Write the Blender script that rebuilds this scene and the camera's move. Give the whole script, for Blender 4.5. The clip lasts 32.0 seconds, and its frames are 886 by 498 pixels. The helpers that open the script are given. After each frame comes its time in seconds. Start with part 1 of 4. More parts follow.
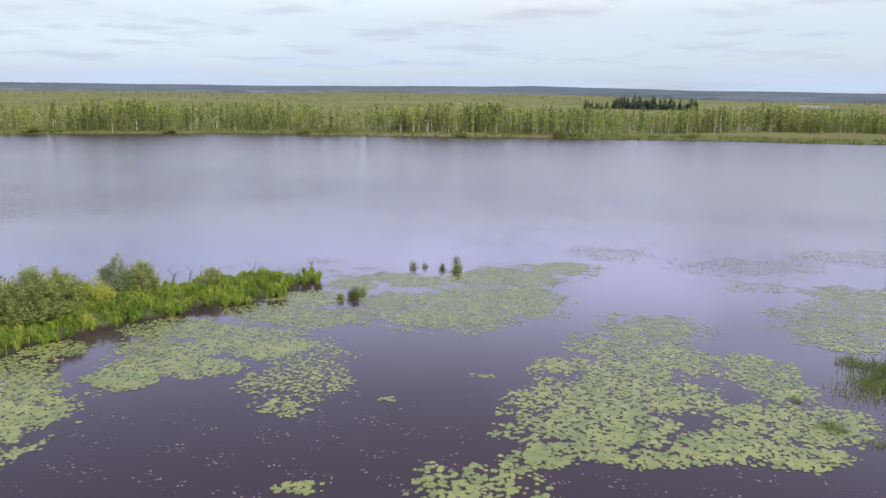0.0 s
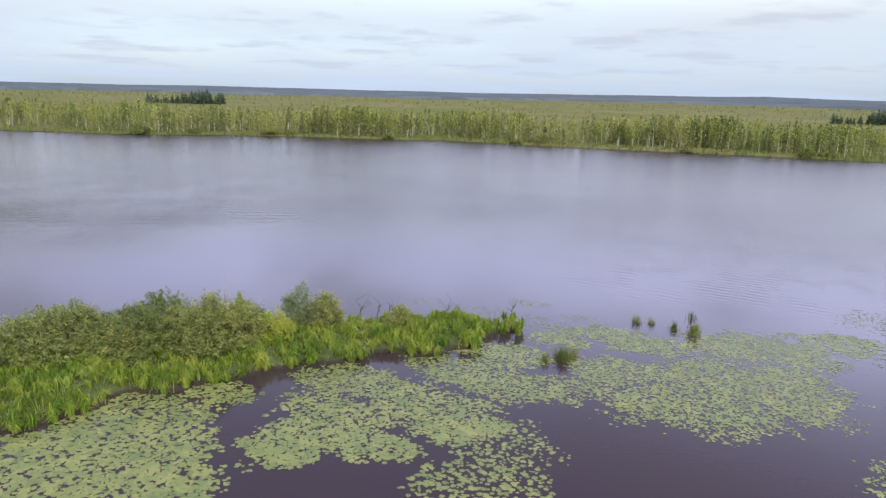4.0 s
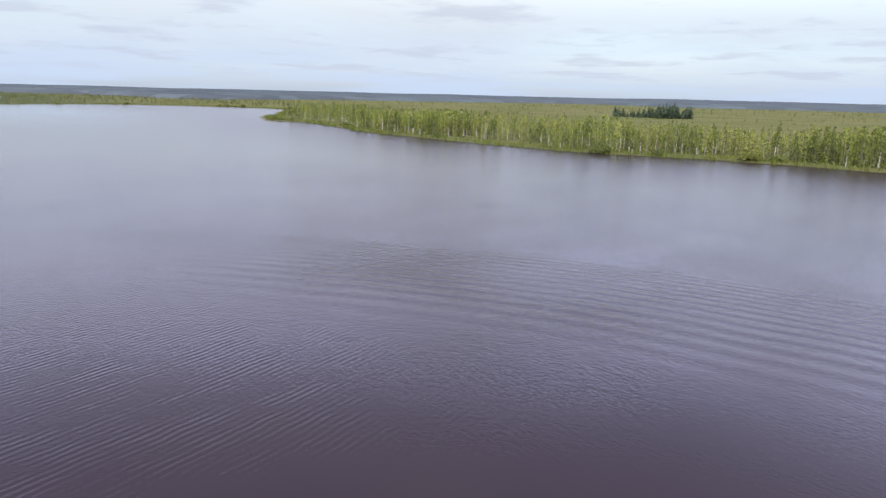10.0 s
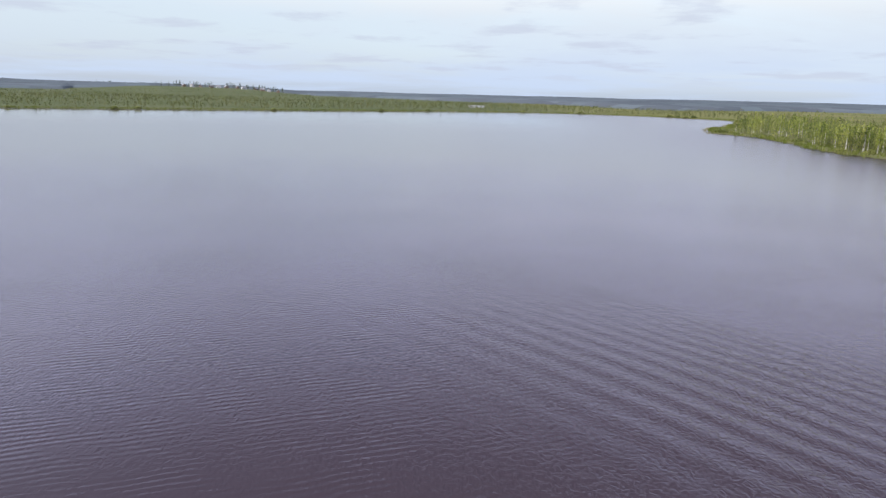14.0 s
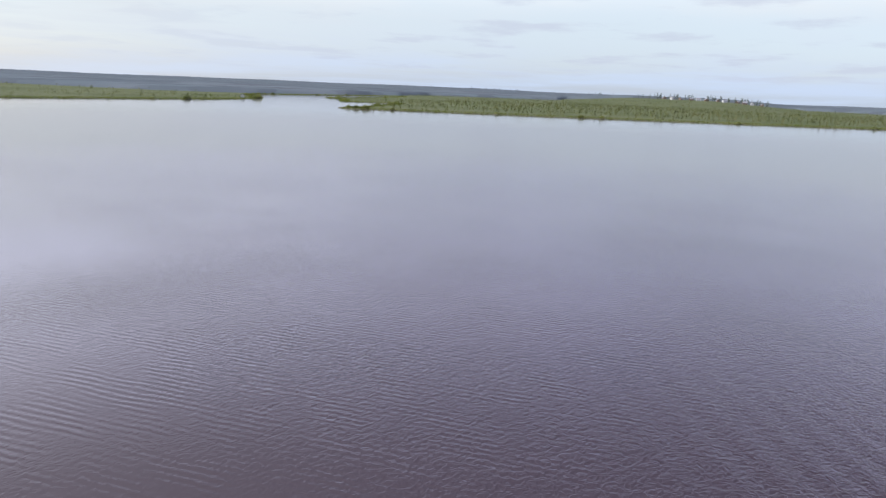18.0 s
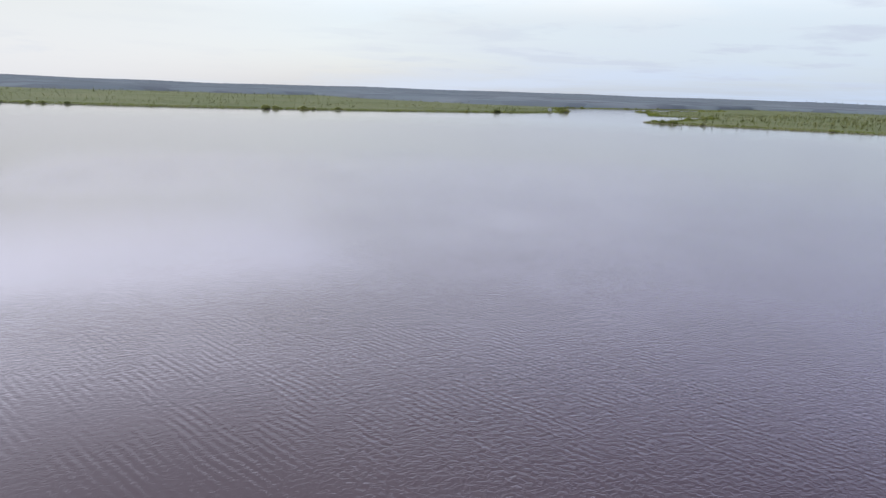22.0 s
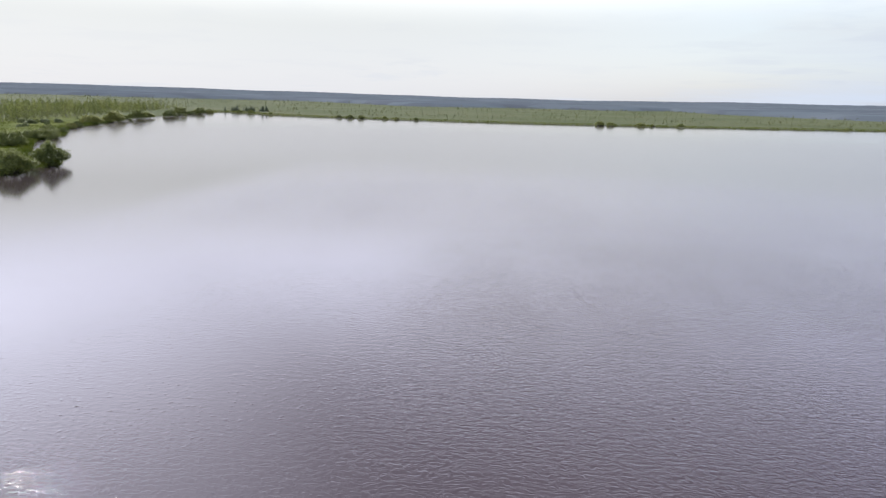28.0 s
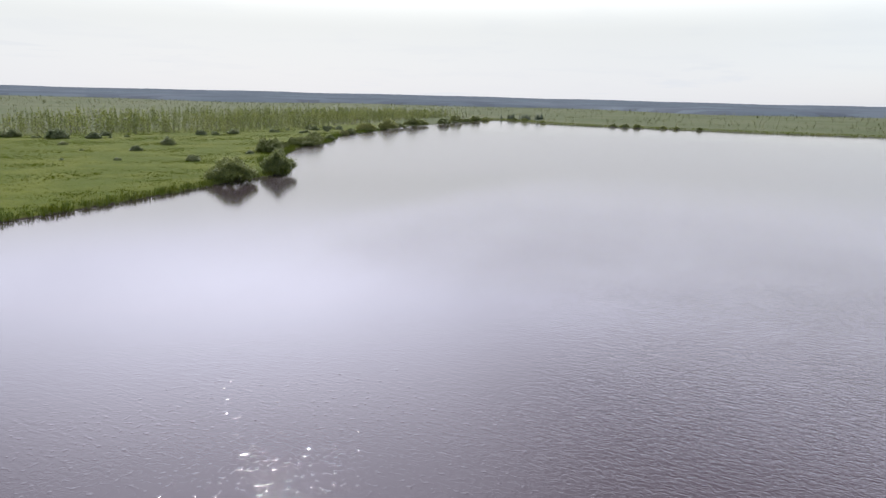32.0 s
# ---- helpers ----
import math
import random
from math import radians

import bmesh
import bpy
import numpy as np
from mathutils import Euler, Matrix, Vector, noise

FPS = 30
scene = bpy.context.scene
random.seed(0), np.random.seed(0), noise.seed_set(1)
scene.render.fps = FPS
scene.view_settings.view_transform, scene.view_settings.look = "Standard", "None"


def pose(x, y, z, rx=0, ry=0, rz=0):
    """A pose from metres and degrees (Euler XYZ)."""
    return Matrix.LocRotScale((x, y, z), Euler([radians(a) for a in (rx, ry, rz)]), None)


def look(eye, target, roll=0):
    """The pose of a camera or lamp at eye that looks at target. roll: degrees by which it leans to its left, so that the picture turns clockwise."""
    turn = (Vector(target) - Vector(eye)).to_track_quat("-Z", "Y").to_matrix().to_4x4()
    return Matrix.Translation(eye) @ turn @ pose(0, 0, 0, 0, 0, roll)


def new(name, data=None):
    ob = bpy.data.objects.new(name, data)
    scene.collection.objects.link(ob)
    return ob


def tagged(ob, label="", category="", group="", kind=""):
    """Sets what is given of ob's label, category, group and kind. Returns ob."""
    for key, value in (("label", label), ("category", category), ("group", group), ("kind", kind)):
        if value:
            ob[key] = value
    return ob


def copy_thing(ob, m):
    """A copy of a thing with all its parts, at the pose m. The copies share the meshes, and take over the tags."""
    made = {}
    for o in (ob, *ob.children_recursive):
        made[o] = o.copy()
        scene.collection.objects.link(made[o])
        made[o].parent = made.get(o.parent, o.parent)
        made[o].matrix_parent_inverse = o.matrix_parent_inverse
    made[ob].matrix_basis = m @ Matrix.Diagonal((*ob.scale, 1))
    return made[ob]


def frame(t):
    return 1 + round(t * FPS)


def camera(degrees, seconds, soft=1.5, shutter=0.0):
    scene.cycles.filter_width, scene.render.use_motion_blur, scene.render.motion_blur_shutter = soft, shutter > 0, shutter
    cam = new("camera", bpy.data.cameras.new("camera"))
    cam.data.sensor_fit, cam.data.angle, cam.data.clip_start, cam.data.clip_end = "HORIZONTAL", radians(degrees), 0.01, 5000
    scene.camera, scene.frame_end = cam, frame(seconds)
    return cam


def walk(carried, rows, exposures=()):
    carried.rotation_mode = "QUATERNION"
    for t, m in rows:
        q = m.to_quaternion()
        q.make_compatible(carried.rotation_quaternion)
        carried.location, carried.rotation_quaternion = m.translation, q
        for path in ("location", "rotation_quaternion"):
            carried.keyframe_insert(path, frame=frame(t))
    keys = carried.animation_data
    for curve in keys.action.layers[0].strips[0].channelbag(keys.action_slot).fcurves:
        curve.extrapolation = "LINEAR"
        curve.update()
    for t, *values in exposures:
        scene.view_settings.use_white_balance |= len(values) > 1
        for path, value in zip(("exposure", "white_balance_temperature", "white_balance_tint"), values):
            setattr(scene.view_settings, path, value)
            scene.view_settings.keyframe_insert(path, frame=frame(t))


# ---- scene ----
cam = camera(65.76, 32.0, soft=1.4)
# seconds, x, y, z, tilt, lean, heading
PATH = [
    (0.0, -0.00, 0.00, 10.00, 76.97, -0.66, 0.00),
    (0.5, 0.94, 0.62, 10.02, 77.05, -0.85, 4.39),
    (1.0, 1.45, 1.14, 10.04, 77.11, -1.07, 8.72),
    (1.5, 1.57, 1.63, 10.07, 77.04, -1.31, 12.49),
    (2.0, 1.37, 2.23, 10.11, 77.02, -1.42, 16.03),
    (2.5, 0.95, 3.04, 10.14, 77.06, -1.48, 17.14),
    (4.5, -2.41, 7.66, 10.28, 77.36, -1.41, 17.47),
    (5.0, -3.56, 9.13, 10.32, 77.41, -1.42, 17.99),
    (5.5, -4.73, 10.63, 10.36, 77.42, -1.42, 20.28),
    (6.0, -5.94, 12.19, 10.40, 77.42, -1.45, 24.09),
    (6.5, -7.21, 13.77, 10.45, 77.42, -1.55, 27.06),
    (7.0, -8.56, 15.46, 10.50, 77.45, -1.64, 30.25),
    (7.5, -9.92, 17.05, 10.53, 77.48, -1.68, 33.79),
    (8.0, -11.22, 18.62, 10.54, 77.49, -1.67, 37.90),
    (8.5, -12.59, 20.24, 10.55, 77.48, -1.63, 42.18),
    (9.0, -13.97, 21.89, 10.57, 77.46, -1.55, 46.31),
    (9.5, -15.30, 23.54, 10.59, 77.45, -1.50, 50.24),
    (10.0, -16.68, 25.20, 10.60, 77.42, -1.46, 54.12),
    (10.5, -18.12, 26.82, 10.61, 77.42, -1.41, 58.06),
    (11.0, -19.59, 28.39, 10.61, 77.40, -1.35, 61.91),
    (11.5, -21.00, 29.88, 10.60, 77.41, -1.35, 66.10),
    (12.0, -22.35, 31.30, 10.58, 77.39, -1.42, 71.52),
    (12.5, -23.64, 32.68, 10.56, 77.35, -1.46, 77.31),
    (13.0, -24.90, 34.02, 10.54, 77.31, -1.47, 81.77),
    (13.5, -26.12, 35.36, 10.52, 77.33, -1.45, 86.26),
    (14.0, -27.26, 36.72, 10.50, 77.31, -1.51, 90.74),
    (14.5, -28.34, 38.04, 10.48, 77.20, -1.64, 95.16),
    (16.5, -32.39, 42.34, 10.25, 77.10, -2.10, 114.79),
    (17.0, -33.35, 43.07, 10.23, 77.12, -2.17, 119.57),
    (17.5, -34.27, 43.72, 10.21, 77.09, -2.18, 124.26),
    (18.0, -35.13, 44.29, 10.19, 77.07, -2.19, 128.81),
    (18.5, -35.96, 44.68, 10.18, 77.05, -2.23, 133.38),
    (19.0, -36.77, 44.84, 10.16, 77.11, -2.28, 137.64),
    (19.5, -37.59, 44.79, 10.14, 77.11, -2.29, 141.05),
    (20.0, -38.48, 44.52, 10.13, 77.14, -2.26, 143.92),
    (20.5, -39.45, 44.04, 10.11, 77.19, -2.18, 146.08),
    (21.0, -40.53, 43.35, 10.09, 77.21, -2.10, 148.20),
    (21.5, -41.71, 42.49, 10.08, 77.24, -2.05, 150.68),
    (22.0, -42.97, 41.46, 10.06, 77.27, -2.03, 153.97),
    (22.5, -44.32, 40.27, 10.05, 77.32, -2.00, 156.49),
    (23.0, -45.73, 38.93, 10.03, 77.36, -1.97, 159.21),
    (23.5, -47.20, 37.48, 10.02, 77.39, -1.92, 161.64),
    (24.0, -48.72, 35.92, 10.00, 77.44, -1.87, 163.83),
    (24.5, -50.25, 34.26, 9.99, 77.50, -1.83, 165.37),
    (25.0, -51.78, 32.52, 9.98, 77.55, -1.78, 167.05),
    (25.5, -53.26, 30.70, 9.96, 77.58, -1.73, 169.27),
    (27.5, -58.37, 22.79, 9.83, 77.72, -1.60, 180.27),
    (28.0, -59.33, 20.94, 9.84, 77.72, -1.47, 182.93),
    (28.5, -60.22, 19.05, 9.86, 77.71, -1.34, 185.58),
    (29.0, -61.01, 17.13, 9.89, 77.71, -1.24, 188.11),
    (29.5, -61.64, 15.25, 9.91, 77.71, -1.17, 190.67),
    (30.0, -62.16, 13.24, 9.92, 77.74, -1.14, 193.11),
    (30.5, -62.59, 11.09, 9.94, 77.76, -1.15, 195.69),
    (31.0, -62.82, 8.87, 9.95, 77.78, -1.18, 198.42),
    (31.5, -62.82, 6.66, 9.96, 77.80, -1.22, 202.19),
    (32.0, -62.70, 4.46, 9.98, 77.80, -1.24, 206.29),
]
walk(cam, [(r[0], pose(*r[1:])) for r in PATH], [(0.0, 0.0, 6250, 14), (32.0, 0.0, 6250, 14)])

# ---------------- light: high thin cloud, one sun ----------------
SUN_AZ, SUN_EL = radians(221), radians(39)      # heading counted from +y towards -x
sun_dir = Vector((-math.sin(SUN_AZ) * math.cos(SUN_EL), math.cos(SUN_AZ) * math.cos(SUN_EL), math.sin(SUN_EL)))
sun = new("sun", bpy.data.lights.new("sun", "SUN"))
sun.data.energy, sun.data.angle, sun.data.color = 4.0, radians(1.3), (1.0, 0.95, 0.86)
sun.matrix_world = look(sun_dir * 100, (0, 0, 0))

world = bpy.data.worlds.new("sky")
scene.world = world
world.use_nodes = True


class Nodes:
    """Short hand for building node trees."""

    def __init__(self, tree):
        self.tree = tree
        tree.nodes.clear()

    def add(self, kind, operation=None, use_clamp=False, data_type=None, blend_type=None, interpolation_type=None):
        n = self.tree.nodes.new(kind)
        if operation:
            n.operation = operation
        if use_clamp:
            n.use_clamp = True
        if data_type:
            n.data_type = data_type
        if blend_type:
            n.blend_type = blend_type
        if interpolation_type:
            n.interpolation_type = interpolation_type
        return n

    def put(self, socket, value):
        if isinstance(value, bpy.types.NodeSocket):
            self.tree.links.new(value, socket)
        else:
            socket.default_value = value

    def math(self, op, a, b=0.0, c=0.0, clamp=False):
        n = self.add("ShaderNodeMath", operation=op, use_clamp=clamp)
        for s, v in zip(n.inputs, (a, b, c)):
            self.put(s, v)
        return n.outputs[0]

    def noise(self, vector, scale, detail=4.0, rough=0.55, distortion=0.0):
        n = self.add("ShaderNodeTexNoise")
        if vector is not None:
            self.put(n.inputs["Vector"], vector)
        n.inputs["Scale"].default_value, n.inputs["Detail"].default_value = scale, detail
        n.inputs["Roughness"].default_value, n.inputs["Distortion"].default_value = rough, distortion
        return n.outputs["Fac"]

    def ramp(self, fac, stops):
        n = self.add("ShaderNodeValToRGB")
        self.put(n.inputs[0], fac)
        while len(n.color_ramp.elements) < len(stops):
            n.color_ramp.elements.new(0.5)
        for e, (p, c) in zip(n.color_ramp.elements, stops):
            e.position, e.color = p, ((c, c, c, 1) if isinstance(c, (int, float)) else (*c, 1))
        return n.outputs[0]

    def span(self, value, a, b, lo=0.0, hi=1.0):
        n = self.add("ShaderNodeMapRange", interpolation_type="SMOOTHSTEP")
        for s, v in zip(n.inputs, (value, a, b, lo, hi)):
            self.put(s, v)
        return n.outputs[0]

    def mix(self, fac, a, b, blend="MIX"):
        n = self.add("ShaderNodeMix", data_type="RGBA", blend_type=blend)
        self.put(n.inputs[0], fac)
        for s, v in ((n.inputs[6], a), (n.inputs[7], b)):
            self.put(s, (*v, 1) if isinstance(v, tuple) and len(v) == 3 else v)
        return n.outputs[2]

    def scaled(self, vector, x, y, z, turn=0.0):
        n = self.add("ShaderNodeMapping")
        self.put(n.inputs["Vector"], vector)
        n.inputs["Scale"].default_value = (x, y, z)
        n.inputs["Rotation"].default_value = (0, 0, radians(turn))
        return n.outputs[0]


def sky_nodes():
    w = Nodes(world.node_tree)
    way = w.add("ShaderNodeTexCoord").outputs["Generated"]
    sky = w.add("ShaderNodeTexSky")
    sky.sky_type, sky.sun_disc = "NISHITA", False
    sky.sun_elevation, sky.sun_rotation = SUN_EL, math.atan2(sun_dir.x, sun_dir.y)
    sky.air_density, sky.dust_density, sky.ozone_density = 1.0, 1.6, 1.0
    sep = w.add("ShaderNodeSeparateXYZ")
    w.put(sep.inputs[0], way)
    up = w.math("MAXIMUM", sep.outputs[2], 0.0)
    lift = w.math("ADD", up, 0.07)
    flat = w.add("ShaderNodeCombineXYZ")
    w.put(flat.inputs[0], w.math("DIVIDE", sep.outputs[0], lift))
    w.put(flat.inputs[1], w.math("DIVIDE", sep.outputs[1], lift))
    # a veil of thin high cloud, thickest round the sun, with small flat clouds below it
    near = w.add("ShaderNodeVectorMath", operation="DOT_PRODUCT")
    w.put(near.inputs[0], way)
    near.inputs[1].default_value = sun_dir
    glow = w.span(near.outputs["Value"], -0.1, 0.75)
    veil_noise = w.noise(flat.outputs[0], 0.22, 6, 0.6, 0.3)
    veil = w.math("MULTIPLY_ADD", w.span(veil_noise, 0.34, 0.64), 0.36, 0.62)
    veil = w.math("MULTIPLY", veil, w.span(up, 0.25, 0.6, 1.0, 0.3))
    veil = w.math("MAXIMUM", veil, w.math("MULTIPLY", glow, 0.95))
    low = w.span(up, 0.0, 0.17)
    puff_noise = w.noise(flat.outputs[0], 1.0, 6, 0.56)
    puff = w.math("MULTIPLY", w.span(puff_noise, 0.50, 0.66), w.span(up, 0.010, 0.04))
    puff = w.math("MULTIPLY", puff, w.span(near.outputs["Value"], -0.1, 0.6, 0.58, 0.06))
    base = w.add("ShaderNodeBackground")
    w.put(base.inputs[0], sky.outputs[0])
    base.inputs[1].default_value = 0.2
    cloud = w.add("ShaderNodeBackground")
    w.put(cloud.inputs[0], w.mix(glow, w.mix(w.span(up, 0.12, 0.22), w.mix(low, (0.61, 0.73, 0.89), (0.82, 0.855, 0.82)), (0.78, 0.82, 1.14)), w.mix(w.span(up, 0.12, 0.22), w.mix(low, (0.78, 0.81, 0.82), (0.78, 0.80, 0.735)), (0.86, 0.88, 1.0))))
    # thin cloud is brighter higher up, and most of all round the sun
    high = w.math("MULTIPLY", w.span(up, 0.09, 0.28, 0.0, 1.3), w.span(up, 0.27, 0.52, 1.0, 0.2))
    halo = w.span(near.outputs["Value"], 0.3, 0.98)
    thick = w.span(w.math("ADD", w.math("MULTIPLY", sep.outputs[0], -0.996), w.math("MULTIPLY", sep.outputs[1], 0.087)), 0.40, 0.95, 1.4, 0.70)     # thinner in the west
    high = w.math("MULTIPLY", high, thick)
    bright = w.math("MULTIPLY_ADD", high, w.math("MULTIPLY_ADD", halo, 0.35, 1.0), 1.0)
    hot = w.span(near.outputs["Value"], 0.87, 1.0, 0.0, 2.8)
    gap = w.span(w.math("ADD", w.math("MULTIPLY", sep.outputs[0], -0.9), w.math("MULTIPLY", sep.outputs[1], 0.43)), 0.45, 0.85)     # a clearer patch high in the north-west
    bright = w.math("MULTIPLY", bright, w.math("MULTIPLY_ADD", w.math("MULTIPLY", gap, w.span(up, 0.28, 0.46)), -0.42, 1.0))
    w.put(cloud.inputs[1], w.math("ADD", bright, hot))
    grey = w.add("ShaderNodeBackground")
    grey.inputs[0].default_value = (0.58, 0.63, 0.73, 1)
    one, two = w.add("ShaderNodeMixShader"), w.add("ShaderNodeMixShader")
    w.put(one.inputs[0], veil), w.put(one.inputs[1], base.outputs[0]), w.put(one.inputs[2], cloud.outputs[0])
    w.put(two.inputs[0], puff), w.put(two.inputs[1], one.outputs[0]), w.put(two.inputs[2], grey.outputs[0])
    w.put(w.add("ShaderNodeOutputWorld").inputs[0], two.outputs[0])


sky_nodes()
scene.view_settings.exposure = 0.0

# ---------------- materials ----------------
def material(name):
    m = bpy.data.materials.new(name)
    m.use_nodes = True
    return m, Nodes(m.node_tree)


def finish(w, shader):
    w.put(w.add("ShaderNodeOutputMaterial").inputs[0], shader)


def bumped(w, height, strength, distance):
    n = w.add("ShaderNodeBump")
    n.inputs["Strength"].default_value, n.inputs["Distance"].default_value = strength, distance
    w.put(n.inputs["Height"], height)
    return n.outputs[0]


def solid(name, dark, light, rough=0.8, scale=3.0, bump=0.3, depth=0.02, metallic=0.0):
    """An opaque surface, mottled between two colours at two scales."""
    m, w = material(name)
    p = w.add("ShaderNodeNewGeometry").outputs["Position"]
    fac = w.math("ADD", w.math("MULTIPLY", w.noise(p, scale, 5), 0.6), w.math("MULTIPLY", w.noise(p, scale * 7, 3), 0.4))
    s = w.add("ShaderNodeBsdfPrincipled")
    w.put(s.inputs["Base Color"], w.mix(w.span(fac, 0.35, 0.65), dark, light))
    s.inputs["Roughness"].default_value, s.inputs["Metallic"].default_value = rough, metallic
    w.put(s.inputs["Normal"], bumped(w, fac, bump, depth))
    finish(w, s.outputs[0])
    return m


def foliage(name, dark, light, tip, through_light=0.35, scale=0.6, rough=0.55, gloss=0.3, plants=0.0, spread=0.5):
    """Leaves and blades: colour varies from leaf to leaf, from plant to plant and over the ground; light shines through."""
    m, w = material(name)
    g = w.add("ShaderNodeNewGeometry")
    info = w.add("ShaderNodeObjectInfo")
    patch = w.noise(g.outputs["Position"], scale, 3)
    a = w.mix(g.outputs["Random Per Island"], dark, light)
    a = w.mix(w.span(patch, 0.42, 0.68, 0.0, 0.75), a, tip)
    hsv = w.add("ShaderNodeHueSaturation")
    w.put(hsv.inputs["Color"], a)
    lot = info.outputs["Random"]
    if plants:                                   # every plant of a joined stand has a tone of its own
        cell = w.add("ShaderNodeTexVoronoi")
        cell.voronoi_dimensions = "2D"
        w.put(cell.inputs["Vector"], g.outputs["Position"])
        cell.inputs["Scale"].default_value = plants
        tone = w.add("ShaderNodeSeparateColor")
        w.put(tone.inputs[0], cell.outputs["Color"])
        lot = tone.outputs[0]
    w.put(hsv.inputs["Value"], w.math("MULTIPLY_ADD", lot, spread, 1.0 - spread * 0.5))
    w.put(hsv.inputs["Hue"], w.math("MULTIPLY_ADD", lot, -0.03, 0.515))
    s = w.add("ShaderNodeBsdfPrincipled")
    w.put(s.inputs["Base Color"], hsv.outputs[0])
    s.inputs["Roughness"].default_value = rough
    s.inputs["Specular IOR Level"].default_value = gloss
    t = w.add("ShaderNodeBsdfTranslucent")
    w.put(t.inputs[0], hsv.outputs[0])
    x = w.add("ShaderNodeMixShader")
    x.inputs[0].default_value = through_light
    w.put(x.inputs[1], s.outputs[0]), w.put(x.inputs[2], t.outputs[0])
    finish(w, x.outputs[0])
    return m


def water_material():
    m, w = material("peat_brown_lake_water")
    p = w.add("ShaderNodeNewGeometry").outputs["Position"]
    sep = w.add("ShaderNodeSeparateXYZ")
    w.put(sep.inputs[0], p)
    x, y = sep.outputs[0], sep.outputs[1]
    # distance from the middle of the bay: farther out the ripples are finer
    ox, oy = w.math("ADD", x, 45.0), w.math("SUBTRACT", y, 15.0)
    out = w.math("SQRT", w.math("ADD", w.math("MULTIPLY", ox, ox), w.math("MULTIPLY", oy, oy)))
    # small wind ripples in gusts, calm in the lee of the spit and the lily beds
    gust = w.span(w.noise(w.scaled(p, 1, 2.0, 1, 20), 0.045, 3, 0.6), 0.36, 0.62, 0.8, 1.0)
    lee = w.math("MAXIMUM", w.span(y, 34.0, 72.0), w.span(x, -24.0, -40.0))
    hx, hy = w.math("ADD", x, 35.0), w.math("SUBTRACT", y, 25.0)
    shelter = w.span(w.math("SQRT", w.math("ADD", w.math("MULTIPLY", hx, hx), w.math("MULTIPLY", hy, hy))), 7.0, 20.0, 0.25, 1.0)
    lee = w.math("MULTIPLY", lee, shelter)
    gust = w.math("MULTIPLY", w.math("MULTIPLY", gust, w.math("MAXIMUM", lee, 0.08)), w.span(out, 50.0, 130.0, 1.0, 0.035))
    calm = w.math("MULTIPLY", w.math("MULTIPLY", w.span(x, -62.0, -52.0), w.span(x, -22.0, -36.0)), w.math("MULTIPLY", w.span(y, 13.0, 1.0), w.span(y, -42.0, -22.0)))       # still water off the east bank
    gust = w.math("MULTIPLY", gust, w.math("MULTIPLY_ADD", calm, -0.75, 1.0))
    ripple = w.math("ADD", w.noise(w.scaled(p, 0.7, 2.6, 1, 10), 2.1, 1.5, 0.6, 0.25), w.math("MULTIPLY", w.noise(w.scaled(p, 1.8, 0.8, 1, -25), 3.2, 2, 0.65), 0.4))
    height = w.math("MULTIPLY", w.math("MULTIPLY", ripple, gust), RIPPLE)
    fine = w.noise(p, 7.0, 2, 0.6)
    height = w.math("ADD", height, w.math("MULTIPLY", w.math("MULTIPLY", fine, gust), 0.010))
    # sharp-crested chop on the open water, in streaks
    crest = w.math("ABSOLUTE", w.math("MULTIPLY_ADD", w.noise(w.scaled(p, 1.0, 1.5, 1, 35), 3.0, 2.5, 0.6, 0.4), 2.0, -1.0))
    crest = w.math("SUBTRACT", 1.0, w.math("POWER", crest, 0.7))
    streak = w.span(w.noise(w.scaled(p, 1, 0.35, 1, 40), 0.12, 3, 0.6), 0.36, 0.60, 0.75, 1.0)
    height = w.math("ADD", height, w.math("MULTIPLY", w.math("MULTIPLY", crest, w.math("MULTIPLY", gust, streak)), CHOP))
    # scattered steep wavelets that catch the sun off the east bank
    steep = w.math("POWER", w.math("MAXIMUM", w.math("SUBTRACT", w.noise(p, 5.0, 0.5, 0.5), 0.62), 0.0), 1.4)
    steep = w.math("MULTIPLY", steep, w.math("MULTIPLY", w.math("MULTIPLY", w.span(x, -37.0, -46.0), w.span(x, -66.0, -60.0)), w.math("MULTIPLY", w.span(y, 8.0, 1.0), w.span(y, -24.0, -13.0))))
    height = w.math("ADD", height, w.math("MULTIPLY", steep, 0.074))
    # steep short wavelets running across the bay west of the spit
    comb = w.math("ADD", w.math("MULTIPLY", x, 0.93), w.math("MULTIPLY", y, 0.36))
    comb = w.math("SINE", w.math("ADD", w.math("MULTIPLY", comb, 2 * math.pi / 0.31), w.math("MULTIPLY", w.noise(p, 0.45, 3), 7.0)))
    where = w.math("MULTIPLY", w.math("MULTIPLY", w.span(x, -29.0, -37.0), w.span(x, -75.0, -55.0)), w.math("MULTIPLY", w.span(y, -5.0, 20.0), w.span(y, 46.0, 34.0)))
    where = w.math("MULTIPLY", where, w.span(w.noise(w.scaled(p, 1, 0.4, 1), 0.7, 3, 0.65), 0.40, 0.62))
    height = w.math("ADD", height, w.math("MULTIPLY", w.math("MULTIPLY", comb, where), 0.0028))
    # low ripples east of the spit's tip
    row = w.math("ADD", w.math("MULTIPLY", x, 0.22), w.math("MULTIPLY", y, 0.975))
    row = w.math("SINE", w.math("ADD", w.math("MULTIPLY", row, 2 * math.pi / 0.62), w.math("MULTIPLY", w.noise(p, 0.4, 3), 7.0)))
